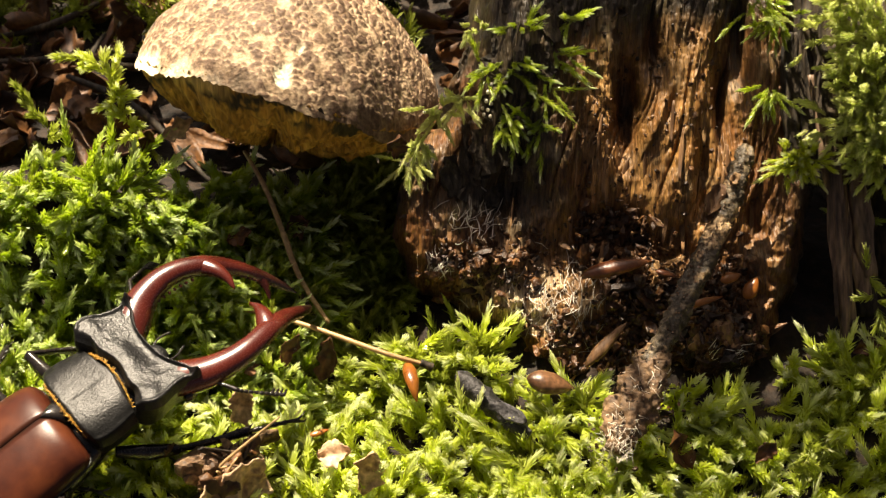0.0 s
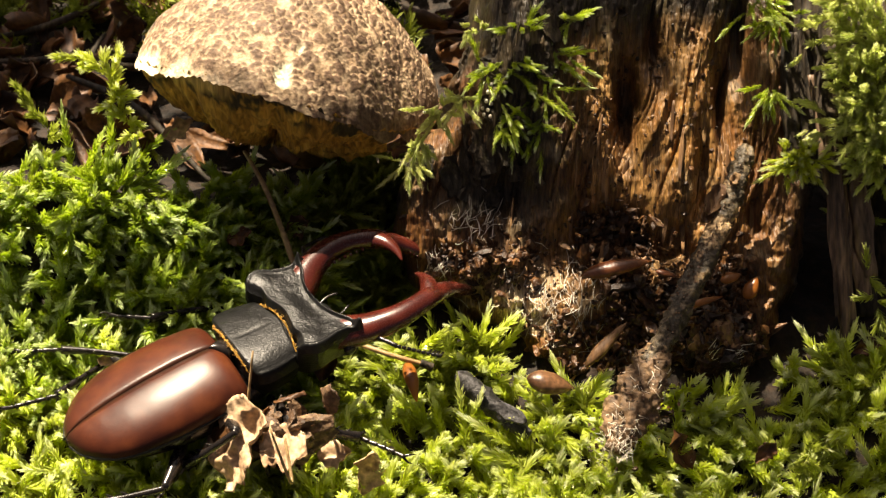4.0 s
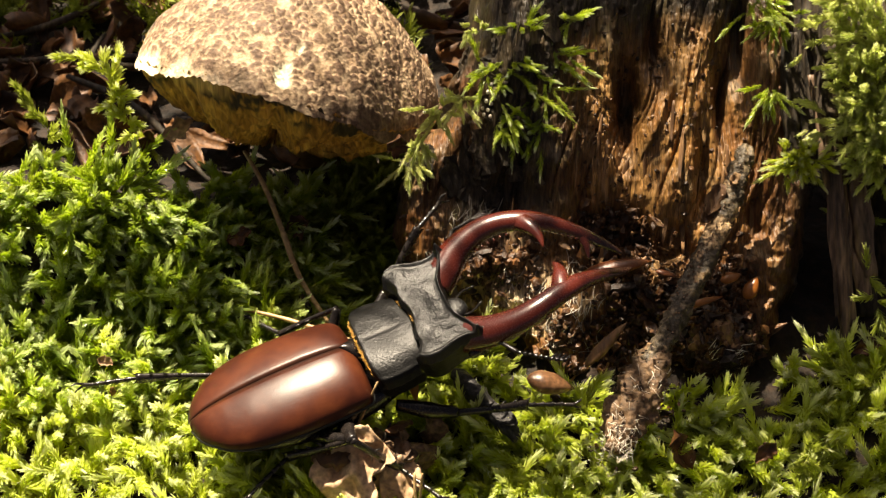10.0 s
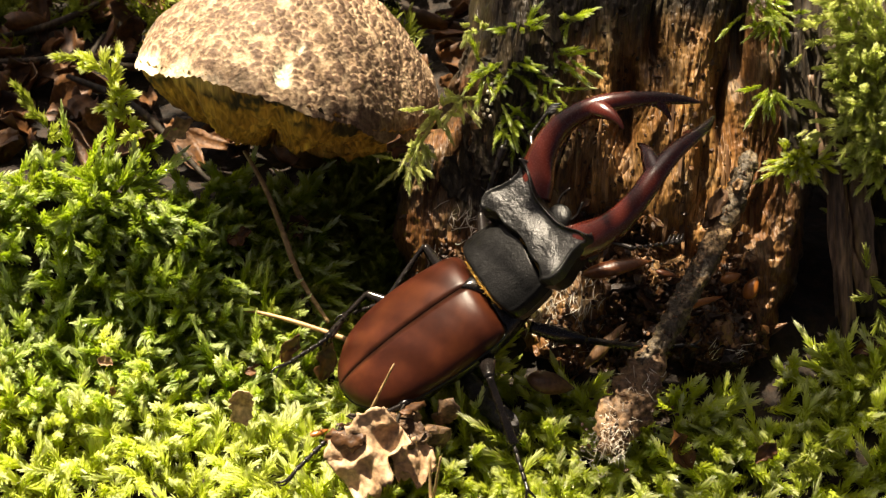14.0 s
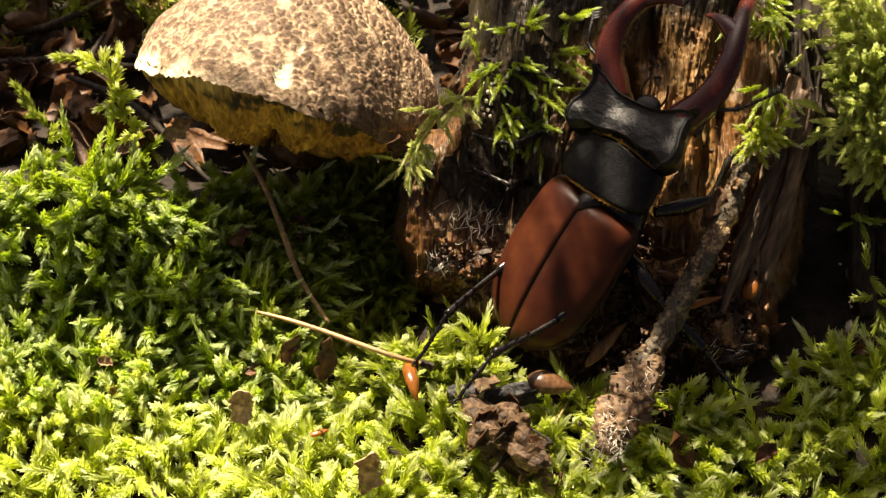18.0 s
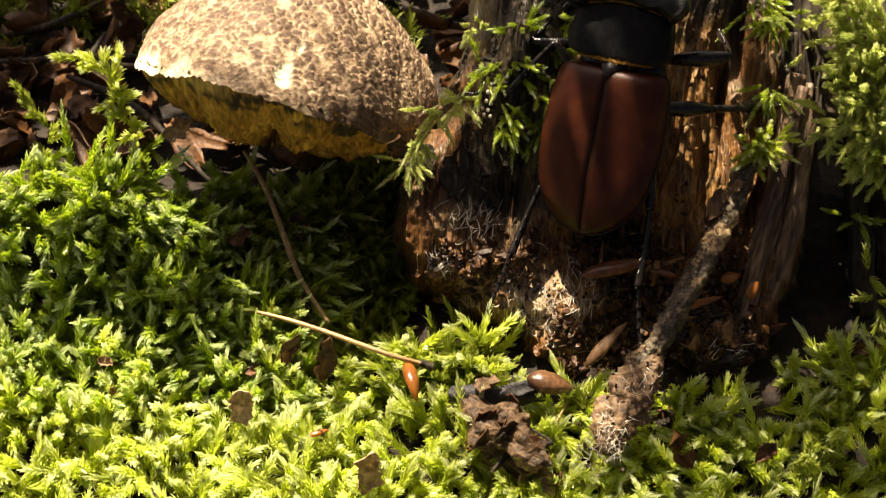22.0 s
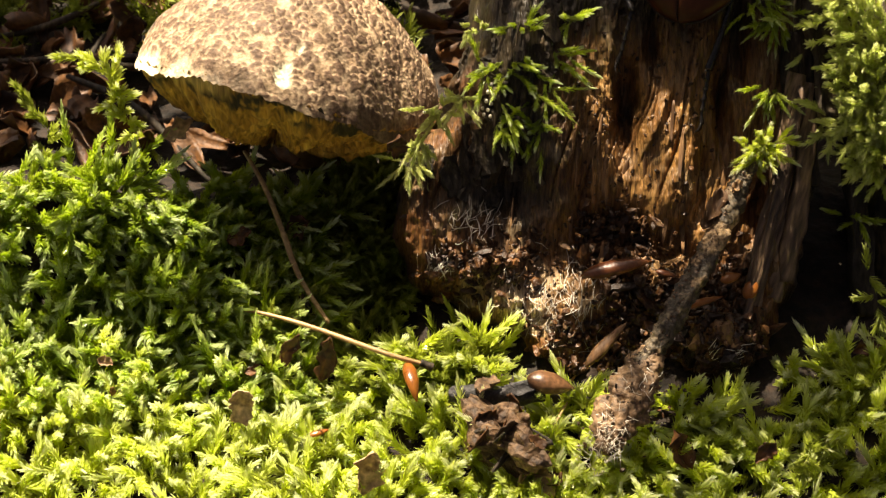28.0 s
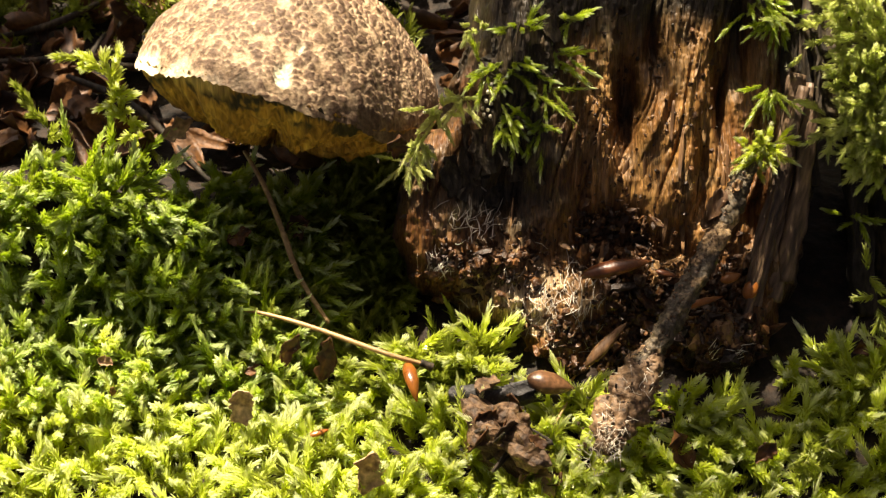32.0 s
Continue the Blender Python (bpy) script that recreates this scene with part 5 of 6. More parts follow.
dead_leaf((-30.44, -6.81, 0.57), (0.8, 0.3, 0.1), (0, -0.6, 0.8), 3.6, 1.6, 16, "brown leaf scrap in moss", M_LEAF_DARK)
solid("dry_stalk", tube([(-34.01, 29.05, 18.52), (-29.97, 20.82, 17.09), (-26.79, 14.88, 12.08), (-23.70, 7.74, 8.15), (-18.63, 0.44, 4.32)], [0.3, 0.45, 0.5, 0.5, 0.3], n=30, sides=8, rough=0.1, seed=5), M_STALK, "thin grey-brown dry stalk in the hollow", "stalk")
solid("dry_stalk", tube([(-27.56, 13.39, 4.82), (-23.91, 8.03, 4.29), (-21.43, 5.33, 1.64)], [0.3, 0.6, 0.3], n=16, sides=8, rough=0.15, seed=6), M_BARK, "short dark twig in the hollow", "twig")
solid("dry_needle", tube([(-37.20, 4.55, 4.38), (-29.01, 1.73, 5.16), (-20.48, -2.03, 5.22), (-9.39, -7.08, 4.44), (-1.99, -7.83, 2.34)], [0.2, 0.32, 0.42, 0.42, 0.35], n=30, sides=8), M_NEEDLE, "long tan dry needle lying over moss", "needle")
solid("dry_needle", tube([(-3.52, -8.10, 3.30), (-1.72, -8.10, 2.33)], [0.5, 0.75], n=8, sides=8, rough=0.2), M_BARK, "dark needle base on moss", "needle")
charred = thing("charred_twig", (8.11, -14.73, 0.50), "short black charred twig lying in moss", "twig")
part("shaft", tube([(2.79, -10.51, 2.32), (4.99, -13.43, 2.32), (9.38, -17.36, 0.54), (13.39, -20.39, -1.06)], [1.3, 1.9, 1.5, 0.9], n=26, sides=16, rough=0.28, seed=7), M_CHAR, charred)
part("bark_wing", flake(vec(10.66, -18.24, 1.37), (0.9, -0.8, 0), (0, -0.5, 0.9), 6, 2.4, 0.5, 9, 0.2), M_CHAR, charred)


def build_clod():
    c = vec(-9.04, -23.95, 0.22)
    ob = thing("clod", c, "clod of dark earth, leaf scraps and rootlets dragged by the beetle", "clod")
    r = np.random.default_rng(12)
    part("earth", lump(c, (6.2, 3.6, 3.6), 4, 0.6, 4), M_CLOD, ob, "dark crumbly earth", flat=True)
    for k in range(26):
        part("earth_crumb", lump(c + unit(r.normal(size=3)) * vec(5.8, 3.4, 3.4), np.exp(r.normal(0.1, 0.4, 3)), k, 0.5, 2), M_CLOD, ob, flat=True)
    for k in range(16):
        part("leaf_scrap", flake(c + r.normal(0, 1, 3) * vec(4.2, 2.6, 2.6), r.normal(size=3), r.normal(size=3), r.uniform(3, 7), r.uniform(1.5, 3.5), 0.25, 300 + k, 0.12, nl=14, nw=8, jag=0.55), M_LITTER if k % 3 else M_CLOD, ob)
    for k, (o, l, w) in enumerate([((-3.2, -4.6, 2.6), 12, 9.5), ((3.5, -4.4, 0.2), 7, 6)]):
        part("dry_leaf", flake(c + vec(*o), (0.75, 0.3, 0.55 - 0.7 * k), (-0.1, -0.65, 0.75), l, w, 0.22, 330 + k, 0.03, nl=30, nw=20, taper=0.35, jag=0.6), M_LEAF, ob, "pale tan dry leaf")
    for k in range(9):
        p = c + r.normal(0, 1, 3) * vec(3.5, 2, 2)
        part("rootlet", tube([p, p + r.normal(0, 2.2, 3), p + r.normal(0, 4.0, 3)], [0.22, 0.3, 0.15], n=12, sides=6), M_STALK if k % 2 else M_BARK, ob)
    return ob


clod = build_clod()


# ---- leaf litter behind ----
def build_background():
    r = np.random.default_rng(77)
    pile = []
    for k in range(230):
        x, y = r.uniform(-110, 5), r.uniform(44, 120)
        p = vec(x, y, ground_height(x, y) - 1 + r.uniform(0, 4))
        pile.append(flake(p, r.normal(size=3) * vec(1, 1, 0.5), vec(0, -0.4, 1) + 0.6 * r.normal(size=3), r.uniform(5, 13), r.uniform(3, 7), 0.25, k, 0.25, nl=9, nw=6, jag=0.2))
    for k in range(26):
        v, f = pile[k]
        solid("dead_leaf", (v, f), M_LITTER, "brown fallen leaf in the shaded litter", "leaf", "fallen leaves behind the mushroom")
    solid("leaf_litter", join(pile[26:]), M_LITTER, "brown leaf litter behind the mushroom, coloured darker for its shade", "litter", kind="stuff", at=(0, 0, 0))
    for k in range(10):
        x, y = r.uniform(-100, -30), r.uniform(44, 100)
        p = vec(x, y, ground_height(x, y) + 3)
        d = r.normal(size=3) * vec(14, 8, 3)
        solid("fallen_twig", tube([p - d, p + r.normal(0, 1.5, 3), p + d], [0.5, 0.8, 0.4], n=16, sides=8, rough=0.15, seed=k), M_BARK, "thin dead twig on the leaf litter", "twig", "fallen twigs")


build_background()


# ---- an unseen young beech, added so that its leaves shade parts of the place ----
def build_tree():
    base = (330.0, 330.0, 10.0)
    ob = thing("shade_tree", base, "unseen young beech added so that its broad leaves shade the place", "tree")
    part("trunk", tube([base, (320, 320, 160), (250, 260, 280), (120, 180, 320), (-30, 70, 285)], [11, 9, 7, 4, 1.5], n=40, sides=14, rough=0.05, seed=2), M_BARK, ob)
    r = np.random.default_rng(55)
    sunway = np.array(SUN_WAY)
    over_moss = [((45.04, -18.66, -3.72), 12), ((58.25, -19.71, -3.93), 13), ((-35.87, 2.23, 0.60), 9), ((22.27, -11.64, -2.37), 5), ((28.97, -6.10, -1.29), 6), ((-50.0, 2.5, 1.5), 12), ((-41.0, -2.5, 0.3), 10), ((-60.0, 1.0, 1.0), 12), ((-70.0, 1.5, 1.0), 9), ((-33.67, -2.18, -0.49), 11), ((42.44, -8.92, -1.81), 10), ((49.99, -10.57, -2.14), 9), ((60.0, -9.0, -1.8), 15), ((66.1, -26.0, -5.1), 11), ((40.0, -14.0, -2.5), 7), ((54.0, -17.0, -3.5), 9), ((64.2, -11.8, 0.0), 6)]
    over_stump = [((33.0, 1.0, 2.0), 8), ((26.0, 1.0, 2.0), 6), ((46.0, 0.0, 0.5), 9), ((20.0, 42.5, 46.8), 9), ((31.0, 44.0, 48.5), 8), ((41.0, 42.0, 46.0), 8), ((1.0, 16.0, 18.0), 7), ((66.0, 4.0, 3.0), 11), ((68.0, -5.0, 0.0), 12), ((9.05, 36.71, 40.47), 10), ((23.21, 40.54, 44.73), 9), ((3.38, 25.90, 28.47), 8), ((16.46, 15.81, 17.26), 7), ((64.49, 9.54, 10.30), 8), ((7.11, 14.55, 15.87), 7), ((49.05, 7.04, 7.52), 6), ((43.80, -0.75, -1.13), 9), ((27.67, 14.24, 15.52), 8), ((20.34, 34.79, 38.35), 6), ((51.81, 30.34, 33.40), 9), ((57.32, -4.0, 0.0), 8), ((23.6, 35.5, 39.1), 7), ((31.0, 34.0, 37.5), 6), ((35.5, 33.0, 36.5), 7), ((21.2, 26.0, 28.5), 6), ((67.0, -8.0, 17.0), 7), ((4.3, 10.8, 11.7), 5), ((27.7, 12.1, 13.1), 6), ((9.9, 8.9, 9.6), 4)]
    over_litter = [((-62.0, 60.0, 6.0), 22), ((-90.0, 55.0, 6.0), 22), ((-48.0, 62.0, 6.0), 18), ((-75.0, 48.0, 6.0), 14), ((-100.0, 85.0, 6.0), 26), ((-60.0, 82.0, 6.0), 22), ((1.83, 90.08, 6.33), 20), ((-82.75, 90.08, 6.33), 24), ((-70.35, 75.54, 4.77), 20), ((-84.19, 72.14, 4.33), 22), ((-75.35, 94.01, 6.65), 20), ((-5.1, 92.9, 6.0), 14), ((0.7, 82.0, 6.0), 12), ((4.2, 95.1, 6.0), 14), ((-9.5, 84.1, 6.0), 12)]
    shaded = over_moss + over_stump + over_litter
    # each leaf hangs up-sun of the spot it is added to shade
    for k, (p, l) in enumerate(shaded):
        at = vec(*p) + sunway * r.uniform(270, 310)
        way = unit(vec(r.normal(0, 1), r.normal(0, 1), -0.2))
        m = part("leaf", flake(at, way, sunway + r.normal(0, 0.2, 3), l * 1.25, l * 0.8, 0.3, 400 + k, 0.05, nl=14, nw=8, taper=0.95, jag=0.05), M_TREE_LEAF, ob)
        part("leaf_stalk", tube([at, at + vec(6, 8, 12), (at + vec(-30, 70, 285) * 3) / 4, (-30, 70, 285)], [0.2, 0.25, 0.3, 0.4], n=10, sides=5), M_BARK, ob)


build_tree()

# ---- what moves ----
# seconds, place, and heading, climb and lean in degrees
BEETLE_PATH = [
    (0, -59.14, -28.61, 10.61, 34.2, 18.6, 7.3),
    (0.5, -55.95, -25.15, 11.26, 36.3, 17.3, 7.5),
    (1, -49.46, -21.92, 12.27, 35.7, 16.6, 7.8),
    (1.5, -42.71, -20.82, 12.39, 31.7, 11.3, 9.7),
    (2, -41.24, -21.25, 12.17, 31.8, 6.0, 11.6),
    (2.5, -39.52, -18.21, 11.38, 31.3, 3.9, 3.3),
    (3, -36.00, -13.71, 11.32, 32.8, 1.2, -4.9),
    (3.5, -35.56, -13.78, 11.32, 31.4, 2.4, -2.7),
    (4.5, -35.51, -16.33, 12.97, 30.5, 5.3, 2.0),
    (5.5, -35.10, -18.00, 13.97, 31.0, 7.0, 3.8),
    (6, -30.27, -16.13, 14.33, 29.5, 6.9, 4.7),
    (6.5, -27.34, -14.03, 15.00, 32.2, 6.1, 2.2),
    (7, -24.57, -17.32, 14.63, 32.4, 5.2, -0.3),
    (7.5, -24.42, -17.82, 15.07, 31.0, 8.7, -1.1),
    (8, -22.61, -16.37, 15.87, 30.3, 12.2, -1.9),
    (8.5, -21.07, -15.22, 15.88, 29.0, 13.1, -3.9),
    (9, -19.31, -15.06, 15.74, 26.8, 14.1, -5.8),
    (9.5, -18.35, -14.55, 15.12, 28.1, 9.9, -2.0),
    (10, -15.37, -17.03, 13.92, 20.7, 5.7, 1.9),
    (10.5, -14.79, -16.82, 14.18, 18.2, 9.9, 0.4),
    (11, -12.35, -16.24, 14.12, 18.5, 13.4, -1.0),
    (11.5, -9.21, -16.15, 15.84, 20.3, 19.1, -0.0),
    (12, -6.63, -14.47, 17.44, 22.0, 24.8, 1.0),
    (12.5, -5.17, -13.43, 17.09, 20.1, 25.1, 3.1),
    (13, -3.53, -11.51, 16.80, 18.2, 25.4, 5.2),
    (13.5, 0.17, -9.63, 17.06, 18.8, 25.0, 6.9),
    (14, 3.39, -7.15, 17.87, 19.8, 25.2, 8.6),
    (14.5, 5.09, -5.63, 17.90, 22.0, 28.1, 7.4),
    (15.5, 10.33, -2.27, 19.36, 21.2, 34.4, 8.1),
    (16.5, 15.90, -0.22, 21.79, 20.5, 40.1, 12.2),
    (17, 18.24, -0.04, 22.25, 19.0, 43.0, 14.3),
    (17.5, 21.48, 1.83, 24.24, 26.0, 46.5, 12.7),
    (18, 21.62, 3.16, 25.62, 33.0, 50.0, 11.1),
    (18.5, 22.44, 4.33, 26.54, 35.9, 52.8, 6.7),
    (19, 19.98, 5.33, 27.26, 38.9, 55.6, 2.3),
    (19.5, 20.75, 7.45, 29.78, 54.8, 59.0, -11.2),
    (20, 18.67, 9.21, 31.89, 70.7, 62.3, -24.7),
    (20.5, 25.89, 11.42, 34.62, 66.2, 54.2, -11.6),
    (21, 27.13, 12.78, 36.41, 61.7, 46.1, 1.6),
    (21.5, 26.17, 15.79, 39.50, 65.1, 48.4, -1.7),
    (22, 26.01, 17.36, 40.99, 68.4, 50.8, -5.0),
    (22.5, 27.26, 18.72, 42.36, 70.9, 51.9, -7.7),
    (23, 28.34, 20.33, 44.01, 73.3, 53.0, -10.4),
    (23.5, 33.00, 23.77, 47.75, 73.1, 53.4, -10.3),
    (24, 33.18, 25.71, 49.81, 72.9, 53.8, -10.3),
    (24.5, 32.92, 26.97, 51.24, 72.8, 53.9, -10.0),
    (25, 31.59, 27.32, 51.66, 72.8, 53.9, -9.7),
    (25.5, 31.57, 27.57, 51.96, 72.7, 54.2, -9.5),
    (26.5, 35.36, 32.41, 57.38, 72.4, 54.8, -9.2),
    (27.5, 39.26, 37.89, 63.49, 72.1, 55.4, -8.8),
    (28, 40.81, 40.47, 66.39, 71.9, 55.7, -8.6),
    (28.5, 41.67, 43.24, 69.46, 71.9, 55.7, -8.6),
    (29.5, 42.61, 46.32, 72.88, 71.9, 55.7, -8.6),
    (32, 43.43, 52.50, 79.74, 71.9, 55.7, -8.6)]
# turn of the head to the left and its lift, in degrees; the shield takes half of both
HEAD_TURN = [(0, 4.0, -16.1), (1, 6.1, -17.0), (2, 9.3, -5.9), (3, 1.1, -6.6), (6, 3.0, -2.3), (7, 0.5, 6.3), (8, 0.4, 11.1), (9, 6.6, 9.6), (10, -1.9, 10.5), (11, 0.3, 12.4), (12, 4.9, 9.8), (13, 6.2, 13.5), (14, 5.9, 11.0), (17, 6.6, -9.2), (18, 9.9, -11.4), (19, 9.8, -0.5), (20, -0.1, -6.1), (21, 0.9, -0.4), (22, 0.1, 0.0), (23, 0.0, 0.0), (24, 0.0, 0.0), (25, 0.0, 0.0), (28, 0.0, 0.0), (32, 0.0, 0.0)]
FEET = {
    "front_left": [(0, -54.0, -0.0, 6.2), (10, 0.1, 14.8, 19.2), (11, 10.3, 16.7, 21.2), (12, -4.1, 21.7, 26.8), (13, -1.8, 28.6, 34.5), (14, 12.2, 24.2, 29.6), (16.5, 7.5, 16.7, 21.2), (17, 12.2, 22.6, 27.8), (18, 6.1, 21.4, 26.5), (18.5, 23.5, 35.3, 41.9), (20, 10.9, 38.1, 45.0), (21, 26.8, 38.8, 45.7)],
    "mid_left": [(0, -71.9, -0.0, 6.2), (2, -70.5, -6.1, 4.8), (3, -70.4, -6.8, 4.6), (6, -56.1, 2.1, 6.8), (7, -48.3, 4.6, 7.7), (8, -49.0, 4.4, 7.5), (9, -40.5, 2.2, 6.7), (10, -31.6, -0.4, 5.9), (12, -26.3, 7.3, 10.9), (14, -16.0, 1.0, 5.3), (16.5, 0.6, 9.2, 12.9), (18, 5.2, 17.9, 22.6), (19, 4.3, 25.5, 31.0), (20, 4.3, 26.4, 32.0), (21, 5.0, 26.2, 31.8), (22, 3.8, 26.2, 31.8), (23, 4.8, 26.1, 31.7)],
    "hind_left": [(0, -82.7, -15.4, 2.9), (3, -68.5, -18.1, 2.4), (6, -67.5, -24.3, 1.2), (7, -67.4, -24.8, 1.1), (7.5, -67.4, -24.8, 1.1), (8, -60.8, -13.7, 3.2), (10.5, -60.0, -13.3, 3.4), (11, -42.3, -7.7, 4.4), (12, -43.9, -5.0, 5.0), (13, -44.1, -5.0, 5.0), (14, -25.5, -9.9, 3.9), (16.5, -3.8, -8.5, 4.3), (19, -4.0, -8.5, 4.3), (20, 7.9, 2.0, 6.3), (22, 7.9, 2.6, 6.4), (23, 16.3, 12.9, 17.1), (24, 15.4, 12.9, 17.1), (25, 15.0, 13.4, 17.6), (28, 29.1, 29.9, 35.9)],
    "front_right": [(0, -21.4, -19.6, 2.1), (1, -11.6, -25.9, 0.9), (2, -2.2, -25.9, 0.9), (3, -5.9, -26.7, 0.8), (6, 3.6, -23.3, 1.4), (7, 4.4, -23.3, 1.4), (8, 19.4, -19.1, 2.2), (10, 20.4, -17.0, 2.6), (11, 29.8, -20.2, 2.0), (12, 29.3, -22.3, 1.6), (13, 38.3, -3.8, 5.2), (14, 40.9, -5.5, 4.9), (14.5, 40.4, -5.3, 4.9), (16.5, 64.0, 6.1, 9.5), (17, 61.7, 7.3, 10.9), (17.5, 51.3, 22.6, 27.8), (18.5, 52.8, 24.2, 29.6), (20, 42.7, 36.9, 43.6), (21, 51.1, 34.3, 40.8), (22, 51.6, 36.2, 42.9)],
    "mid_right": [(0, -51.2, -33.0, -0.4), (1, -43.4, -34.1, -0.6), (2, -40.9, -34.4, -0.7), (3, -43.3, -35.4, -0.8), (6, -30.7, -34.4, -0.7), (7, -5.8, -34.4, -0.7), (8, -12.2, -34.0, -0.6), (9, -12.6, -34.4, -0.7), (10, -0.3, -34.1, -0.6), (11, -7.5, -35.0, -0.7), (12, 15.8, -33.0, -0.4), (14, 12.8, -33.0, -0.4), (14.5, 12.8, -33.0, -0.4), (16.5, 45.7, -15.4, 2.9), (17, 46.7, -14.3, 3.1), (18, 45.8, -14.3, 3.1), (18.5, 37.0, -18.1, 2.4), (19, 35.9, -15.4, 2.9), (20, 58.1, 12.8, 16.9), (21, 58.3, 12.4, 16.5), (22, 66.3, 25.5, 31.0), (23, 66.2, 21.7, 26.8)],
    "hind_right": [(0, -60.0, -41.8, -2.0), (6, -43.4, -35.0, -0.7), (7, -39.6, -35.0, -0.7), (8, -38.3, -35.0, -0.7), (9, -29.3, -34.0, -0.6), (11, -29.3, -34.4, -0.7), (12, -25.9, -33.4, -0.5), (13, -29.9, -34.1, -0.6), (14, -26.8, -33.4, -0.5), (14.5, -10.8, -23.3, 1.4), (16.5, -4.3, -22.3, 1.6), (17, -5.1, -24.3, 1.2), (18, -2.5, -20.7, 1.9), (19, 13.0, -14.3, 3.1), (20, 14.3, -13.7, 3.2), (21, 31.4, -4.4, 5.1), (22, 31.3, -6.1, 4.8), (23, 37.7, 11.4, 15.3), (25, 37.7, 11.7, 15.7), (28, 41.5, 20.5, 25.4)],
}


def beetle_pose(row):
    t, x, y, z, yaw, climb, lean = row
    turn = Matrix.Rotation(radians(yaw), 4, "Z") @ Matrix.Rotation(radians(-climb), 4, "Y") @ Matrix.Rotation(radians(lean), 4, "X")
    return Matrix.Translation(Vector((x, y, z)) * K) @ turn


def pointing(origin, way, up):
    """A pose at origin with x along way and z near up."""
    way, up = unit(way), np.asarray(up, dtype=float)
    up = unit(up - (up @ way) * way)
    side = np.cross(up, way)
    m = Matrix([(way[0], side[0], up[0], origin[0] * K), (way[1], side[1], up[1], origin[1] * K), (way[2], side[2], up[2], origin[2] * K), (0, 0, 0, 1)])
    return m


def beetle_at(t):
    """The beetle's pose between two rows of its path."""
    ts = [r[0] for r in BEETLE_PATH]
    j = min(max(int(np.searchsorted(ts, t, side="right")) - 1, 0), len(ts) - 2)
    f = (t - ts[j]) / (ts[j + 1] - ts[j])
    f = f * f * (3 - 2 * f) if f < 1 else 1.0
    return beetle_pose(BEETLE_PATH[j]).lerp(beetle_pose(BEETLE_PATH[j + 1]), f)


def motions():
    steps = sorted({round(0.25 * k, 2) for k in range(129)})
    walk(beetle, [(t, beetle_at(t)) for t in steps])
    ht = [r[0] for r in HEAD_TURN]
    hinge, joint = Vector(NECK) * K, Vector(JOINT) * K
    rows_shield, rows_head = [], []
    for t in steps:
        yaw, lift = (np.interp(t, ht, [r[c] for r in HEAD_TURN]) for c in (1, 2))
        half = Matrix.Rotation(radians(yaw / 2), 4, "Z") @ Matrix.Rotation(radians(-lift / 2), 4, "Y")
        full = Matrix.Rotation(radians(yaw), 4, "Z") @ Matrix.Rotation(radians(-lift), 4, "Y")
        rows_shield.append((t, Matrix.Translation(hinge) @ half))
        rows_head.append((t, Matrix.Translation(hinge + half.to_3x3() @ (joint - hinge)) @ full))
    walk(pronotum, rows_shield)
    walk(beetle_head, rows_head)
    for name, (thigh, shin, toe) in beetle_legs.items():
        hip, fem, tib, tar = LEGS[name]
        side = 1.0 if hip[1] > 0 else -1.0
        feet = FEET[name]
        ft = [r[0] for r in feet]
        rows = ([], [], [])
        for t in steps:
            m = beetle_at(t)
            inv = m.inverted()
            ahead = {"f": 13.0, "m": 1.0, "h": -16.0}[name[0]]
            rest = vec(hip[0] + ahead, hip[1] + side * (15 if name[0] != "f" else 10), -13.0)
            goal = rest
            if t <= ft[-1] + 0.01:
                # a foot stays planted, then steps within a quarter of a second or so
                j = min(max(int(np.searchsorted(ft, t, side="right")) - 1, 0), len(ft) - 1)
                here = vec(*feet[j][1:])
                if j + 1 < len(ft):
                    gap = ft[j + 1] - ft[j]
                    f = smooth(1 - min(0.6 / gap, 1.0), 1.0, (t - ft[j]) / gap)
                    here = here * (1 - f) + vec(*feet[j + 1][1:]) * f
                goal = np.array(inv @ Vector(here * K)) / K
            way = goal - hip
            dist = np.linalg.norm(way)
            flat = unit(way * vec(1, 1, 0.2))
            reach = fem + tib + tar * 0.8
            if dist > reach:
                goal = hip + way * (reach / dist)
            ankle = goal - flat * tar * 0.82 + vec(0, 0, 1.2)
            span = ankle - hip
            d = np.linalg.norm(span)
            d2 = min(max(d, abs(fem - tib) + 0.6), fem + tib - 0.1)
            span = unit(span)
            ankle = hip + span * d2
            bend = {"f": vec(0.1, side * 1.0, 0.15), "m": vec(-0.15, side * 0.9, 0.5), "h": vec(-0.2, side * 1.0, 0.05)}[name[0]]
            bend = unit(bend - (bend @ span) * span)
            ca = (fem ** 2 + d2 ** 2 - tib ** 2) / (2 * fem * d2)
            knee = hip + span * fem * ca + bend * fem * math.sqrt(max(0.0, 1 - ca * ca))
            a = pointing(hip, knee - hip, bend)
            b = pointing(knee, ankle - knee, bend)
            c = pointing(ankle, goal - ankle, bend)
            rows[0].append((t, a))
            rows[1].append((t, a.inverted() @ b))
            rows[2].append((t, a.inverted() @ c))
        walk(thigh, rows[0])
        walk(shin, rows[1])
        walk(toe, rows[2])
    def shifted(ob, rows):
        """Keys from rows of seconds, shift in millimetres, and a turn in degrees about an axis."""
        home = Matrix.Translation(ob.location)
        walk(ob, [(t, Matrix.Translation(Vector((dx, dy, dz)) * K) @ home @ Matrix.Rotation(radians(turn), 4, Vector(axis))) for t, dx, dy, dz, turn, axis in rows])

    out = tuple(S_OUT)
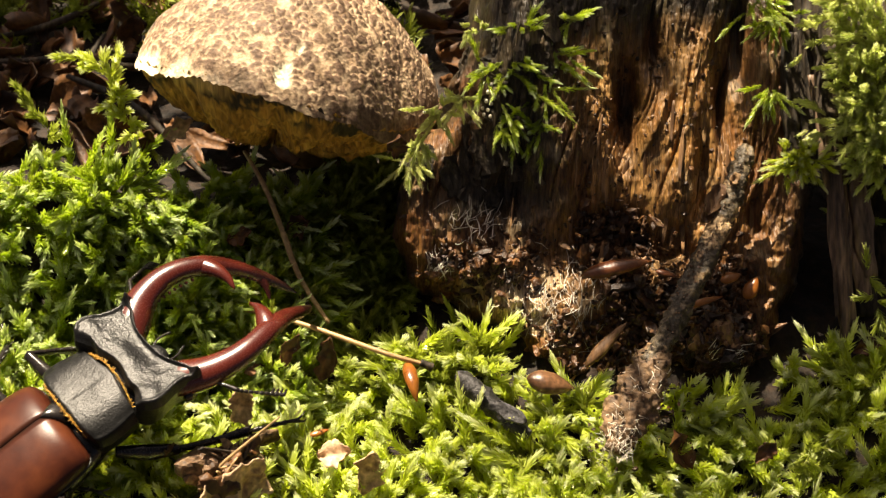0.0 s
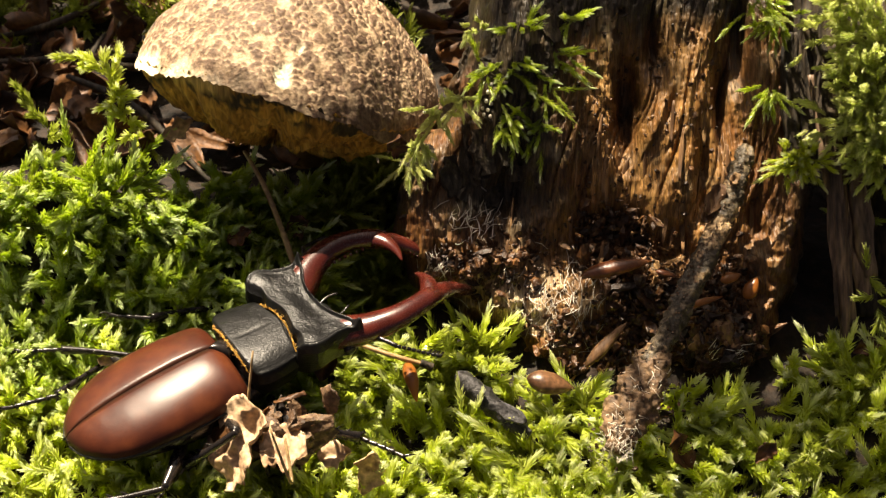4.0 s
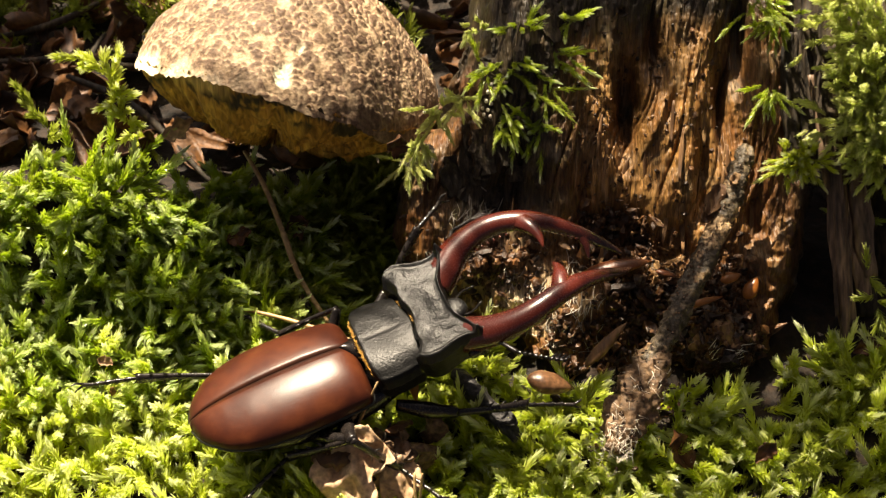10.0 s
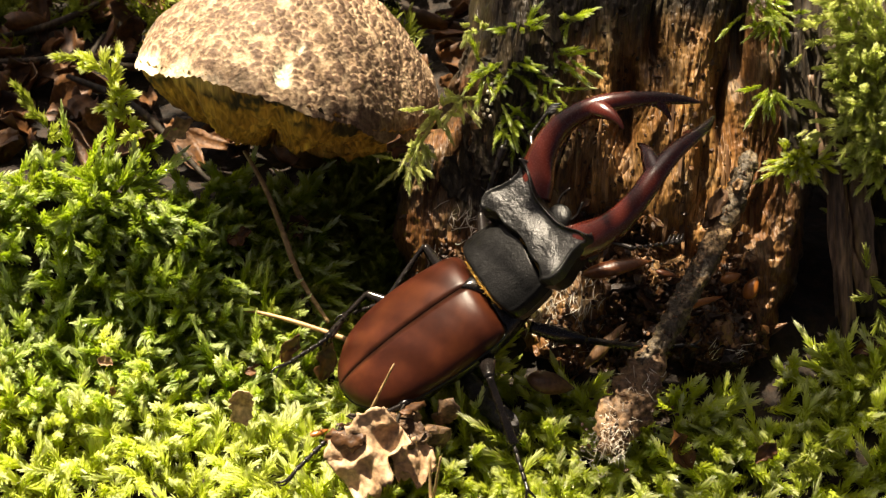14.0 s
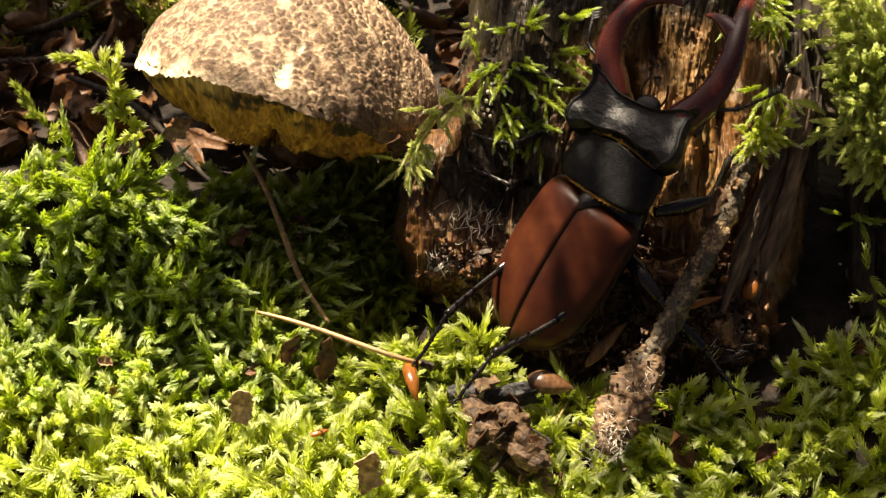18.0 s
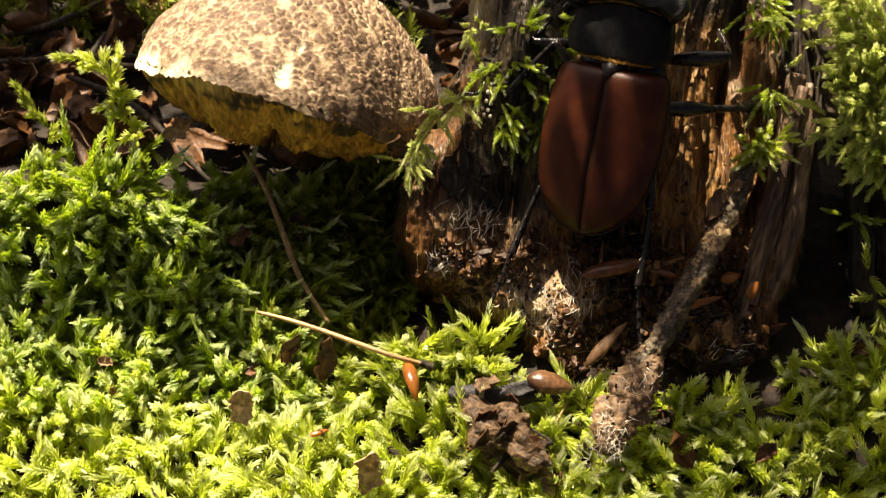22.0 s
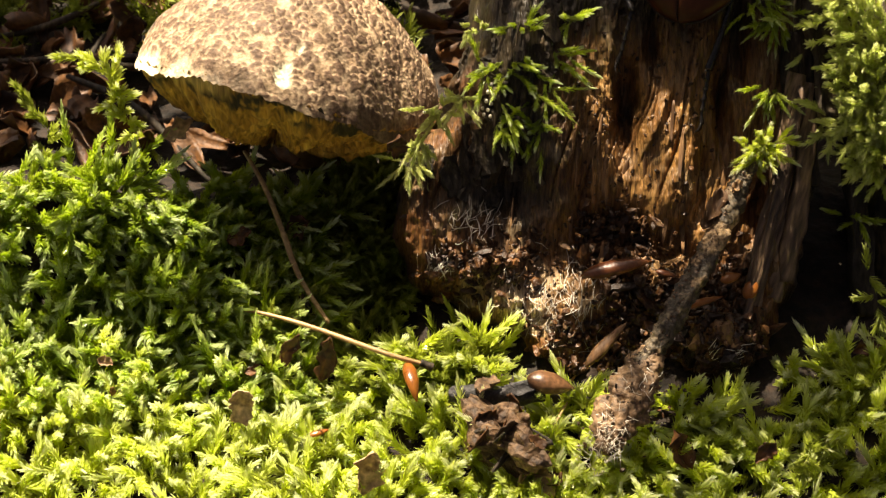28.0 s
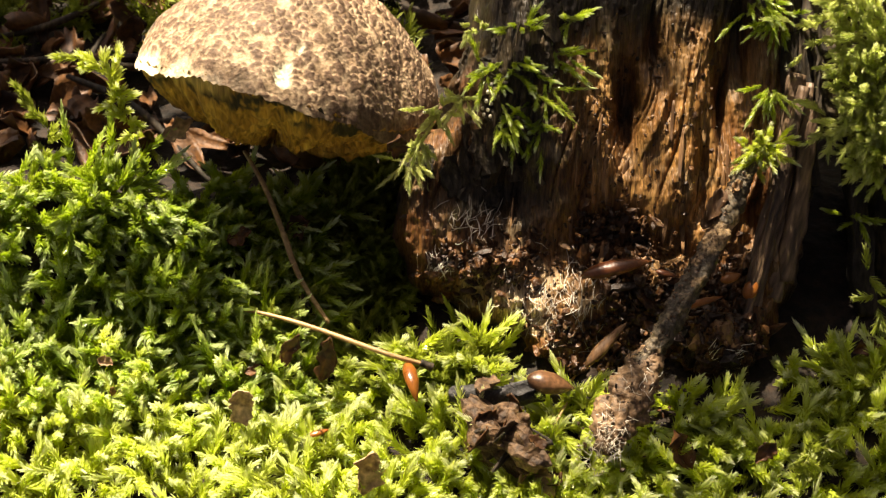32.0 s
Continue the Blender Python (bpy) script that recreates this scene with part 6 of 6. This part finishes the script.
    shifted(strip, [(0, 0, 0, 0, 0, out), (15.5, 0, 0, 0, 0, out), (16.5, 0, 0, 0, -2, out), (17, 0, 0, 0, -5, out), (17.5, -3, -1, 0, -20, out), (18, -3, -1, 0, -24, out), (18.5, -3, 0, 0, -20, out), (19, -3, 0, 0, -19, out), (20, -2, 0, 0, -16, out), (21, -2, 0, 0, -16, out), (22, -3, 0, 0, -19, out), (23, -3, 0, 0, -18, out), (32, -3, 0, 0, -18, out)])
    shifted(loose_moss, [(0, 0, 0, 0, 0, out), (16, 0, 0, 0, 0, out), (17, 0.8, 0, 0.4, 0, out), (17.5, -6.6, 1.5, 4.6, 20, out), (18, -6.4, 1.5, 4.2, 30, out), (19, -7.0, 1.0, 3.6, 30, out), (20, -7.6, 0.5, 2.6, 30, out), (21.5, -7.0, 0.5, 3.0, 30, out), (22, -6.4, 0.5, 2.5, 25, out), (23, -6.4, 0.5, 2.2, 25, out), (24, -6.3, 0.5, 2.0, 25, out), (32, -6.3, 0.5, 2.0, 25, out)])
    shifted(stick, [(0, 0, 0, 0, 0, out), (10.5, 0, 0, 0, 0, out), (11, -0.6, 0, 0, 1.5, out), (11.5, -1.6, 0, 0, -1, out), (12, -1.3, 0, -0.2, -2.2, out), (14, -1.2, 0, -0.2, -2.2, out), (14.5, -1.4, 0, 0, -0.8, out), (16.5, -1.1, 0, 0, -1.8, out), (17.5, -1.1, 0, 0, -1.8, out), (18.5, -1.9, 0, 0, -2.6, out), (23, -1.8, 0, 0, -2.9, out), (32, -1.8, 0, 0, -2.9, out)])
    flat = (0, -0.2, 0.98)
    shifted(dragged_scrap, [(0, 0, 0, 0, 0, flat), (3.5, 0, 0, 0, 0, flat), (6, 2, -1, 0, 10, flat), (7, 7, -1, -1.5, 40, flat), (14, 8.5, -0.5, -1.5, 40, flat), (14.5, 15, 0, -1, 60, flat), (16.5, 26, 3, -1.5, 100, flat), (32, 26, 3, -1.5, 100, flat)])
    shifted(charred, [(0, 0, 0, 0, 0, flat), (9, 0, 0, 0, 0, flat), (10, -1, 0, 0, -5, flat), (11.5, -0.5, 0, 0, -8, flat), (14.5, -0.5, 0, 0, -8, flat), (16.5, -0.4, 1.2, 0.3, 42, flat), (18, -0.2, 1.8, 0.4, 46, flat), (20, 0, 1.8, 0.4, 48, flat), (32, 0, 1.8, 0.4, 48, flat)])
    # the clod is dragged along by the beetle's legs, then left at the stump's foot
    rows = [(0, (-32.96, -28.94, -0.63), 60), (1, (-30.44, -28.27, -0.59), 50), (2, (-29.55, -27.74, 0.58), 40), (3, (-26.48, -25.90, 3.91), -30), (3.5, (-25.67, -25.17, 4.03), -30), (5.5, (-24.28, -26.93, 3.72), -40), (6, (-17.76, -23.52, 4.35), -65), (6.5, (-11.97, -26.71, 0.76), -30), (7, (-9.68, -26.28, -0.15), -8), (8, (-9.50, -26.58, -0.21), -6), (10, (-10.02, -26.58, -0.21), 0), (11, (-10.53, -26.88, -0.28), 4), (11.5, (-10.02, -26.28, -0.15), 3), (12, (-8.46, -24.65, 2.10), 2), (13, (-8.80, -25.25, 1.97), 0), (14, (-8.11, -24.90, 2.10), 4), (14.5, (-1.21, -24.73, 3.13), 40), (15.5, (5.73, -23.78, 1.26), 90), (16.5, (9.07, -22.56, 0.55), 140), (17, (8.89, -22.56, 0.55), 150), (18, (9.93, -22.91, 0.42), 155), (32, (9.93, -22.91, 0.42), 155)]
    walk(clod, [(t, Matrix.Translation(Vector(p) * K) @ Matrix.Rotation(radians(turn), 4, Vector((0.35, 0.75, 0.56)))) for t, p, turn in rows])



motions()
